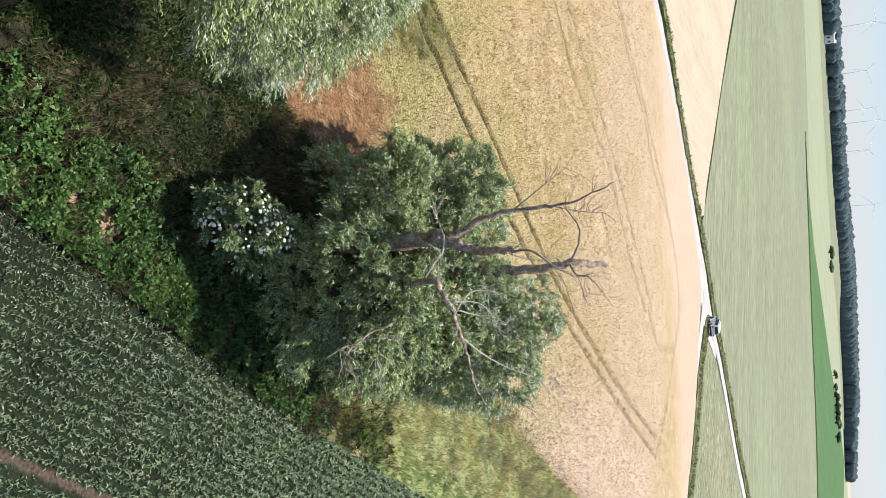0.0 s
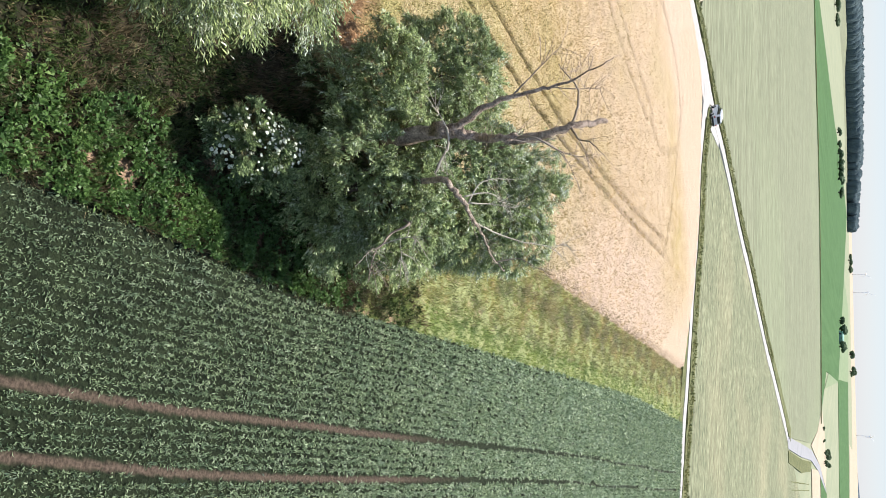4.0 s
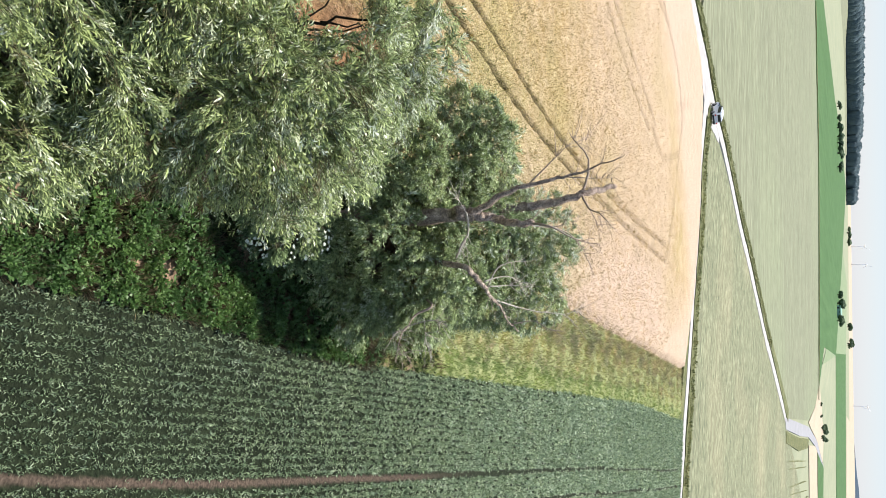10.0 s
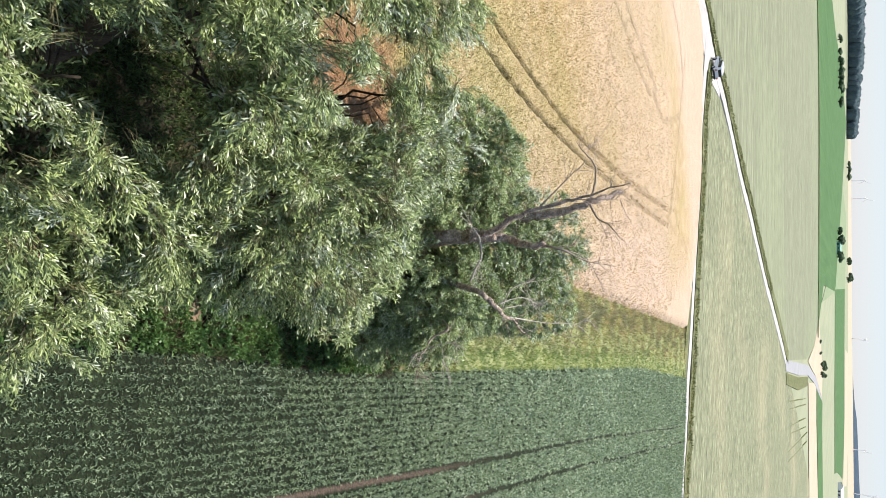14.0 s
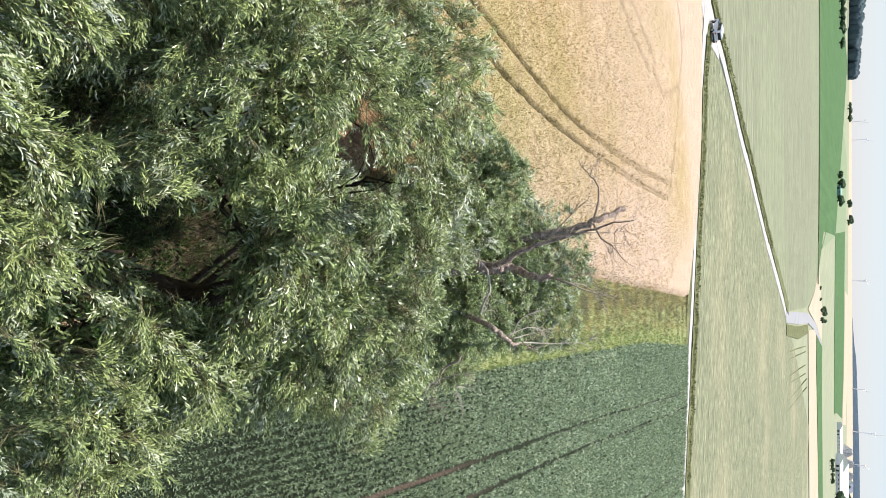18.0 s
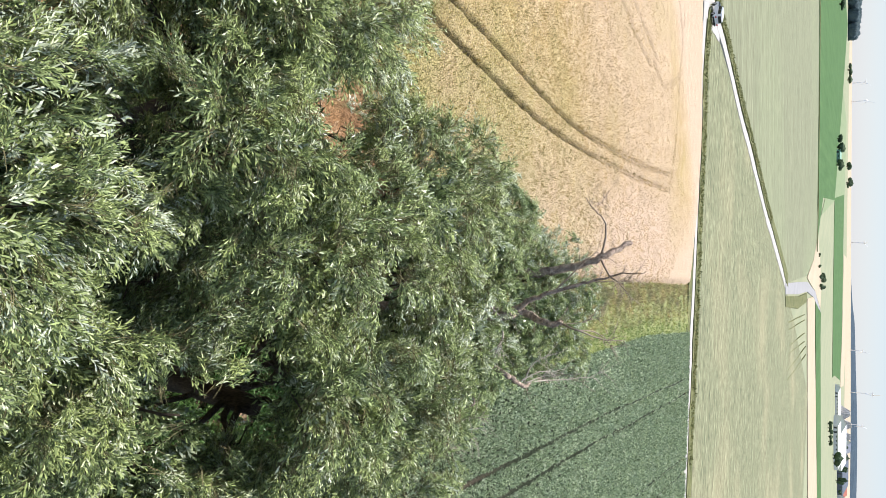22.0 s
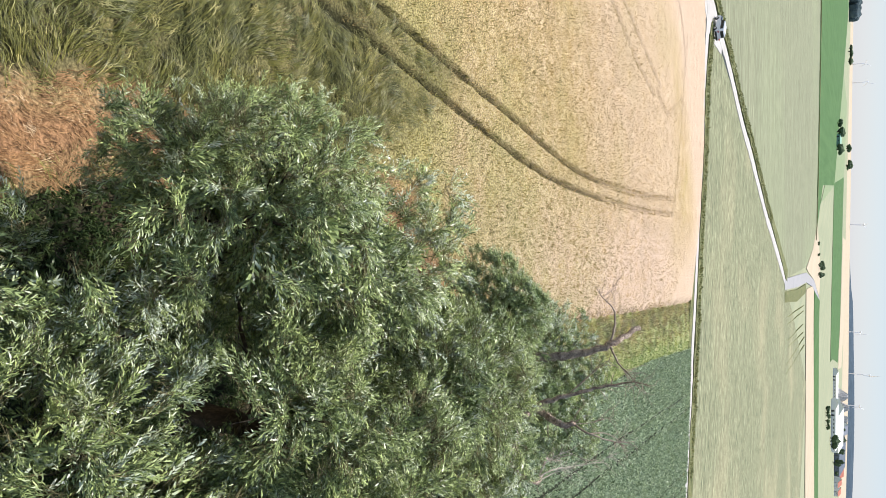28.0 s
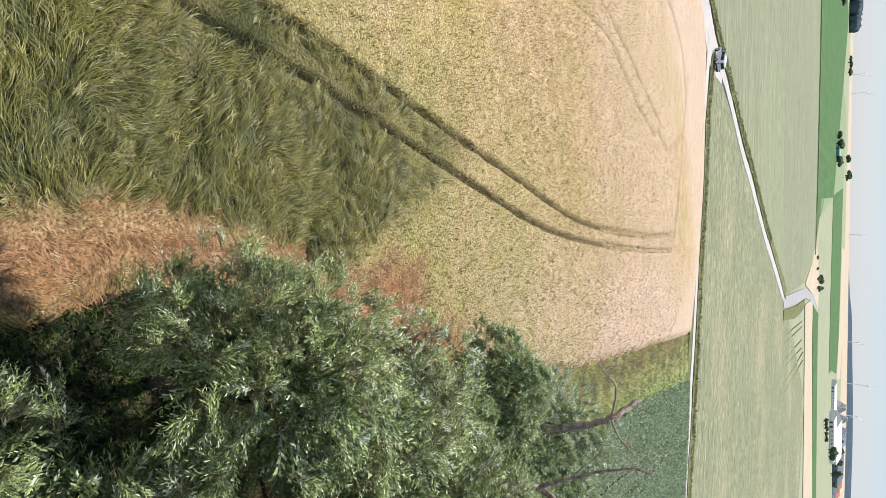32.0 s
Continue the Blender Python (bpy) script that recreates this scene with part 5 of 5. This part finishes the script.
# forest along the horizon
WOOD = [(-620, 1050, 26), (-420, 1180, 27), (-262, 1300, 28), (-155, 1391, 29), (-69, 1480, 31), (30, 1700, 38), (144, 2000, 43), (300, 2250, 46), (470, 2354, 44), (690, 2300, 27)]
pts = np.array(smoothed(WOOD, 10))
step = np.r_[0, np.cumsum(np.linalg.norm(np.diff(pts[:, :2], axis=0), axis=1))]
bm_v, bm_f, off = [], [], 0
for k in range(1600):
    s = r.random() * step[-1]
    p = np.array([np.interp(s, step, pts[:, c]) for c in range(3)])
    depth = r.random() ** 1.3 * 110
    dirn = unit(p[:2] - np.array([-8.0, 0.0]))
    px_, py_ = p[:2] + dirn * depth
    h = p[2] * r.uniform(0.68, 0.95) + depth * 0.05
    w = h * r.uniform(0.26, 0.46)
    th = np.arange(7) * math.tau / 7 + r.random() * 6
    rings = [(0.7, 0.0), (0.95, 0.30), (1.0, 0.58), (0.85, 0.80), (0.5, 0.94), (0.10, 1.0)]
    V = np.concatenate([np.stack([px_ + w * q * np.cos(th) * r.uniform(0.75, 1.2, 7), py_ + w * q * np.sin(th) * r.uniform(0.75, 1.2, 7), h * z * r.uniform(0.93, 1.05, 7)], 1) for q, z in rings])
    base = np.arange(7)
    F = np.concatenate([np.stack([base + 7 * k2, (base + 1) % 7 + 7 * k2, (base + 1) % 7 + 7 * (k2 + 1), base + 7 * (k2 + 1)], 1) for k2 in range(5)])
    bm_v.append(V)
    bm_f.append(F + off)
    off += len(V)
tagged(new("backdrop_forest", fast_mesh("backdrop_forest", np.concatenate(bm_v), np.concatenate(bm_f), M["wood_far"])), "dark forest along the horizon, painted haze blue", "forest", kind="stuff")


def ridge(name, line, depth, mat, label):
    """A low far rise: a bank with a gentle crest along a line of (x, y, height)."""
    p = np.array(smoothed(line, 8))
    away = unit(p[:, :2])
    rows = [np.c_[p[:, :2] - away * depth, 0 * p[:, 2] - 0.2], np.c_[p[:, :2] - away * depth * 0.4, p[:, 2] * 0.7], p, np.c_[p[:, :2] + away * depth, 0 * p[:, 2] - 0.2]]
    V = np.concatenate(rows)
    n = len(p)
    a = np.arange(n - 1)
    F = np.concatenate([np.stack([a + k * n, a + 1 + k * n, a + 1 + (k + 1) * n, a + (k + 1) * n], 1) for k in range(3)])
    return tagged(new(name, fast_mesh(name, V, F, mat, True)), label, "hill", kind="structure")


ridge("backdrop_ridge", [(2150, 3560, 6), (2392, 3440, 23), (2484, 3373, 34), (2662, 3233, 42), (2790, 3123, 48), (2948, 2972, 52), (3096, 2816, 51), (3300, 2560, 46)], 350, M["ridge_far"], "low wooded ridge at the horizon, painted haze blue")
ridge("backdrop_rise", [(500, 3700, 3), (1100, 3500, 8), (1700, 3250, 12), (2150, 2950, 17), (2500, 2600, 22), (2800, 2250, 22)], 420, M["wheat_far"], "low pale rise at the horizon")
ridge("backdrop_slope", [(-900, 1500, 15), (-500, 1560, 15), (-200, 1640, 15), (60, 1900, 14), (300, 2500, 11), (620, 2600, 6)], 420, M["pale_green_far"], "gentle pale green slope before the forest")


# wind turbines
def turbine(x, y, hub, turn, spin):
    ob = empty_thing("wind_turbine", (x, y, -0.3), "slender white wind turbine on the horizon", "wind turbine", "wind turbines on the horizon")
    bm = bmesh.new()
    tube(bm, [(0, 0, 0), (0, 0, hub * 0.5), (0, 0, hub)], [1.9, 1.6, 1.2], 10)
    part("tower", bm, M["turbine"], ob, smooth=True)
    bm = bmesh.new()
    tube(bm, [(0, -5, hub + 1), (0, 0, hub + 1.5), (0, 6, hub + 1)], [1.6, 2.4, 1.4], 8)
    bm.transform(Matrix.Rotation(turn, 4, "Z"))
    part("nacelle", bm, M["turbine"], ob, smooth=True)
    for k in range(3):
        bm = bmesh.new()
        L = hub * 0.46
        tube(bm, [(0, -6, 0), (0, -6, L * 0.2), (0, -6.4, L * 0.6), (0, -6.8, L)], [0.7, 1.3, 0.8, 0.2], 6)
        bm.transform(Matrix.Rotation(turn, 4, "Z") @ Matrix.Translation((0, 0, hub + 1.2)) @ Matrix.Rotation(spin + k * math.tau / 3, 4, "Y"))
        part("blade", bm, M["turbine"], ob, smooth=True)
    return ob


for x, y, hub, turn, spin in ((-867, 3494, 170, 0.3, 0.4), (-678, 3536, 132, 0.2, 1.3), (-522, 3562, 122, 0.1, 2.0), (-500, 3800, 184, 0.3, 0.2), (-350, 3583, 127, 0.2, 0.9), (-115, 3598, 142, 0.1, 1.75),
                              (1291, 3358, 66, 0.5, 0.3), (1835, 3094, 64, 0.5, 1.1), (1220, 3390, 58, 0.4, 0.6), (2214, 2824, 62, 0.7, 0.2), (2351, 2710, 100, 0.6, 1.5), (2450, 2619, 64, 0.6, 0.9)):
    turbine(x, y, hub, turn, spin)

# single trees and bushes further off
for k in range(12):
    far_tree("hedge_tree", "dark hedge tree in a row at the horizon", 1827 + 28 * k + r.uniform(-9, 9), 3104 + 3 * k, r.uniform(9, 15), r.uniform(12, 20), group="trees in a row at the horizon")
for x, y, h, w in ((404, 930, 9.5, 17), (421, 915, 8.5, 15), (396, 938, 7.5, 10), (805, 2366, 15, 40), (830, 2350, 13, 32), (1067, 2258, 16, 26), (1112, 2236, 20, 34), (1150, 2300, 10, 22)):
    far_tree("field_tree", "dark round field tree far off in the fields", x, y, h, w, group="far field trees")
for x, y in ((188, 1083), (200, 1080), (212, 1078), (224, 1075), (238, 1072), (250, 1070), (262, 1066), (30, 1120), (44, 1115)):
    far_tree("hedge_tree", "dark hedge tree on a far field boundary", x + r.uniform(-4, 4), y + r.uniform(-8, 8), r.uniform(6, 9), r.uniform(13, 22), group="far hedge trees")
for x, y, h in ((247, 424, 3.0), (255, 424, 2.6), (276, 445, 5.5), (283, 452, 6.0), (268, 432, 4.2), (272, 426, 5.0), (300, 468, 4.6)):
    far_tree("bush", "dark round bush on the sandy farm yard", x, y, h * 0.62, h * 0.85, group="bushes by the farm road")
for x, y, h, w in ((533, 580, 5, 9), (541, 583, 4.6, 9), (549, 586, 5.4, 10), (558, 589, 4.8, 9), (568, 592, 5.4, 10), (748, 752, 12, 17), (764, 762, 14, 19), (780, 771, 12, 17),
                   (912, 934, 22, 17), (926, 924, 24, 18), (940, 914, 22, 18), (958, 906, 20, 16), (1012, 1002, 13, 14), (1120, 1030, 9, 14)):
    far_tree("farm_tree", "dark green tree beside the farm buildings", x, y, h * 0.85, w * 0.7, group="trees round the farm")


def building(name, label, p0, p1, depth, eave, ridge_h, wall_mat, roof_mat, bays=6, doors=1, offset=0.0):
    """A shed or house: walls, pitched roof with eaves, doors and windows along the front p0-p1."""
    p0, p1 = Vector((*p0, 0)), Vector((*p1, 0))
    u = (p1 - p0).normalized()
    v = Vector((-u.y, u.x, 0))
    if v.dot(p0) < 0:
        v = -v
    L = (p1 - p0).length
    ob = empty_thing(name, tuple(p0), label, "building", "farm buildings")

    def box(bm, a0, a1, b0, b1, z0, z1):
        vs = [bm.verts.new(u * a + v * b + Vector((0, 0, z))) for z in (z0, z1) for a, b in ((a0, b0), (a1, b0), (a1, b1), (a0, b1))]
        for f in ((0, 1, 2, 3), (4, 5, 6, 7), (0, 1, 5, 4), (1, 2, 6, 5), (2, 3, 7, 6), (3, 0, 4, 7)):
            bm.faces.new([vs[i] for i in f])
        bmesh.ops.recalc_face_normals(bm, faces=bm.faces)

    for b0, b1, a0, a1 in ((0, 0.4, 0, L), (depth - 0.4, depth, 0, L), (0.4, depth - 0.4, 0, 0.4), (0.4, depth - 0.4, L - 0.4, L)):
        bm = bmesh.new()
        box(bm, a0, a1, b0, b1, -0.3, eave)
        part("wall", bm, M[wall_mat], ob)
    for e in (0, L - 0.4):
        bm = bmesh.new()
        g = [bm.verts.new(u * (e + k) + v * b + Vector((0, 0, z))) for k in (0, 0.4) for b, z in ((0, eave), (depth, eave), (depth / 2, ridge_h - 0.15))]
        for f in ((0, 1, 2), (3, 4, 5), (0, 1, 4, 3), (1, 2, 5, 4), (2, 0, 3, 5)):
            bm.faces.new([g[i] for i in f])
        bmesh.ops.recalc_face_normals(bm, faces=bm.faces)
        part("gable", bm, M[wall_mat], ob)
    for b_low, b_high in ((-0.8, depth / 2), (depth + 0.8, depth / 2)):
        bm = bmesh.new()
        q = [bm.verts.new(u * a + v * b + Vector((0, 0, z + dz))) for dz in (0, 0.3) for a, b, z in ((-0.6, b_low, eave - 0.1), (L + 0.6, b_low, eave - 0.1), (L + 0.6, b_high, ridge_h), (-0.6, b_high, ridge_h))]
        for f in ((0, 1, 2, 3), (4, 5, 6, 7), (0, 1, 5, 4), (1, 2, 6, 5), (2, 3, 7, 6), (3, 0, 4, 7)):
            bm.faces.new([q[i] for i in f])
        bmesh.ops.recalc_face_normals(bm, faces=bm.faces)
        part("roof", bm, M[roof_mat], ob)
    for k in range(bays):
        a = L * (k + 0.5) / bays
        if k < doors:
            bm = bmesh.new()
            box(bm, a - L * 0.2 / bays, a + L * 0.2 / bays, -0.08, 0.0, 0, eave * 0.75)
            part("door", bm, M["dark_open"], ob)
        else:
            bm = bmesh.new()
            box(bm, a - L * 0.22 / bays, a + L * 0.22 / bays, -0.06, 0.0, eave * 0.5, eave * 0.72)
            part("window", bm, M["dark_open"], ob)
    return ob


building("barn", "long low white barn with a pale roof", (756, 882), (816, 886), 14, 3.6, 6.2, "white_wall", "white_wall", 9, 2)
building("hall", "long low white industrial hall with a pale roof", (733, 790), (825, 804), 16, 5.0, 8.0, "white_wall", "white_wall", 10, 2)
building("hall", "large white industrial hall with a pale roof", (783, 828), (873, 846), 30, 8.0, 14.0, "white_wall", "white_wall", 8, 2)
building("hall", "wide dark grey metal hall beside the farm", (1040, 1010), (1150, 1050), 44, 8.0, 17.0, "slate_roof", "slate_roof", 8, 2)
building("house", "white gabled house behind the grey hall", (1046, 1072), (1076, 1080), 14, 12.0, 20.0, "white_wall", "grey_roof", 5, 1)
building("house", "farmhouse with a red tiled roof", (1168, 1052), (1194, 1062), 14, 6.0, 12.0, "white_wall", "red_roof", 5, 1)
building("house", "small farmhouse with a red tiled roof", (1206, 1064), (1230, 1072), 14, 6.0, 11.0, "white_wall", "red_roof", 5, 1)
building("house", "red roofed house beside the grey hall", (1180, 1090), (1212, 1100), 14, 8.0, 15.0, "white_wall", "red_roof", 5, 1)
building("shed", "small green sheet metal shed between two trees", (404, 922), (418, 917), 10, 3.6, 5.0, "green_sheet", "green_sheet", 3, 1)
building("shed", "low white shed before the forest", (-310, 1262), (-292, 1267), 10, 17.0, 20.0, "white_wall", "white_wall", 3, 1)
for x, y, rad, h in ((872, 966, 15, 19), (886, 955, 14, 21), (900, 944, 14, 20)):
    bm = bmesh.new()
    res = bmesh.ops.create_cone(bm, cap_ends=True, segments=20, radius1=rad, radius2=rad * 0.22, depth=h)
    bmesh.ops.subdivide_edges(bm, edges=bm.edges[:], cuts=2, use_grid_fill=True)
    for v in bm.verts:
        v.co += Vector((r.uniform(-1, 1), r.uniform(-1, 1), r.uniform(-0.4, 0.4)))
    me = bpy.data.meshes.new("gravel_heap")
    bm.to_mesh(me)
    bm.free()
    me.materials.append(M["gravel_pile"])
    ob = tagged(new("gravel_heap", me), "pale grey conical gravel heap behind the hall", "heap", "gravel heaps")
    ob.location = (x, y, h / 2 - 0.4)


# ---- car at the road fork ----
def car(at, heading):
    ob = empty_thing("car", at, "small white car with dark glass parked at the road fork", "car")
    ob.rotation_euler = (0, 0, heading)

    def box(x0, x1, y0, y1, z0, z1, taper=0.0, bevel=0.06):
        bm = bmesh.new()
        t = taper
        vs = [bm.verts.new(c) for c in ((x0, y0, z0), (x1, y0, z0), (x1, y1, z0), (x0, y1, z0), (x0 + t, y0 + t, z1), (x1 - t, y0 + t, z1), (x1 - t, y1 - t, z1), (x0 + t, y1 - t, z1))]
        for f in ((3, 2, 1, 0), (4, 5, 6, 7), (0, 1, 5, 4), (1, 2, 6, 5), (2, 3, 7, 6), (3, 0, 4, 7)):
            bm.faces.new([vs[i] for i in f])
        if bevel:
            bmesh.ops.bevel(bm, geom=bm.edges[:], offset=bevel, segments=2, affect="EDGES")
        return bm

    part("body", box(-0.85, 0.85, -1.9, 1.9, 0.32, 0.92, 0.05, 0.12), M["car_white"], ob)
    part("cabin", box(-0.78, 0.78, -1.75, 0.75, 0.90, 1.55, 0.16, 0.10), M["car_white"], ob)
    part("bonnet", box(-0.78, 0.78, 0.80, 1.80, 0.90, 1.00, 0.05, 0.04), M["car_dark"], ob, "black bonnet")
    part("windscreen", box(-0.66, 0.66, 0.62, 0.80, 0.95, 1.45, 0.03, 0.02), M["car_dark"], ob)
    part("rear_window", box(-0.58, 0.58, -1.74, -1.60, 1.02, 1.42, 0.02, 0.02), M["car_dark"], ob)
    for sx in (-1, 1):
        a, b = sorted((sx * 0.72, sx * 0.795))
        part("side_window", box(a, b, -1.3, -0.35, 1.0, 1.42, 0.01, 0.01), M["car_dark"], ob)
        part("side_window", box(a, b, -0.25, 0.55, 1.0, 1.42, 0.01, 0.01), M["car_dark"], ob)
        a, b = sorted((sx * 0.55, sx * 0.80))
        part("tail_lamp", box(a, b, -1.94, -1.86, 0.72, 0.88, 0, 0.01), M["lamp_red"], ob)
        a, b = sorted((sx * 0.86, sx * 1.02))
        part("mirror", box(a, b, 0.35, 0.50, 0.95, 1.08, 0.01, 0.02), M["car_dark"], ob)
        for y in (-1.2, 1.2):
            bm = bmesh.new()
            bmesh.ops.create_cone(bm, cap_ends=True, segments=20, radius1=0.31, radius2=0.31, depth=0.2, matrix=Matrix.Translation((sx * 0.80, y, 0.31)) @ Matrix.Rotation(math.pi / 2, 4, "Y"))
            bmesh.ops.bevel(bm, geom=[e for e in bm.edges if abs(e.calc_length() - 0.2) > 0.05], offset=0.03, segments=2, affect="EDGES")
            tyre = part("wheel", bm, M["tyre"], ob)
            bm = bmesh.new()
            bmesh.ops.create_cone(bm, cap_ends=True, segments=12, radius1=0.19, radius2=0.17, depth=0.22, matrix=Matrix.Translation((sx * 0.80, y, 0.31)) @ Matrix.Rotation(math.pi / 2, 4, "Y"))
            part("rim", bm, M["rim"], tyre)
    part("bumper", box(-0.80, 0.80, -1.98, -1.84, 0.36, 0.58, 0.02, 0.03), M["car_dark"], ob)
    return ob


car((12.8, 111.0, 0.12), 0.32)
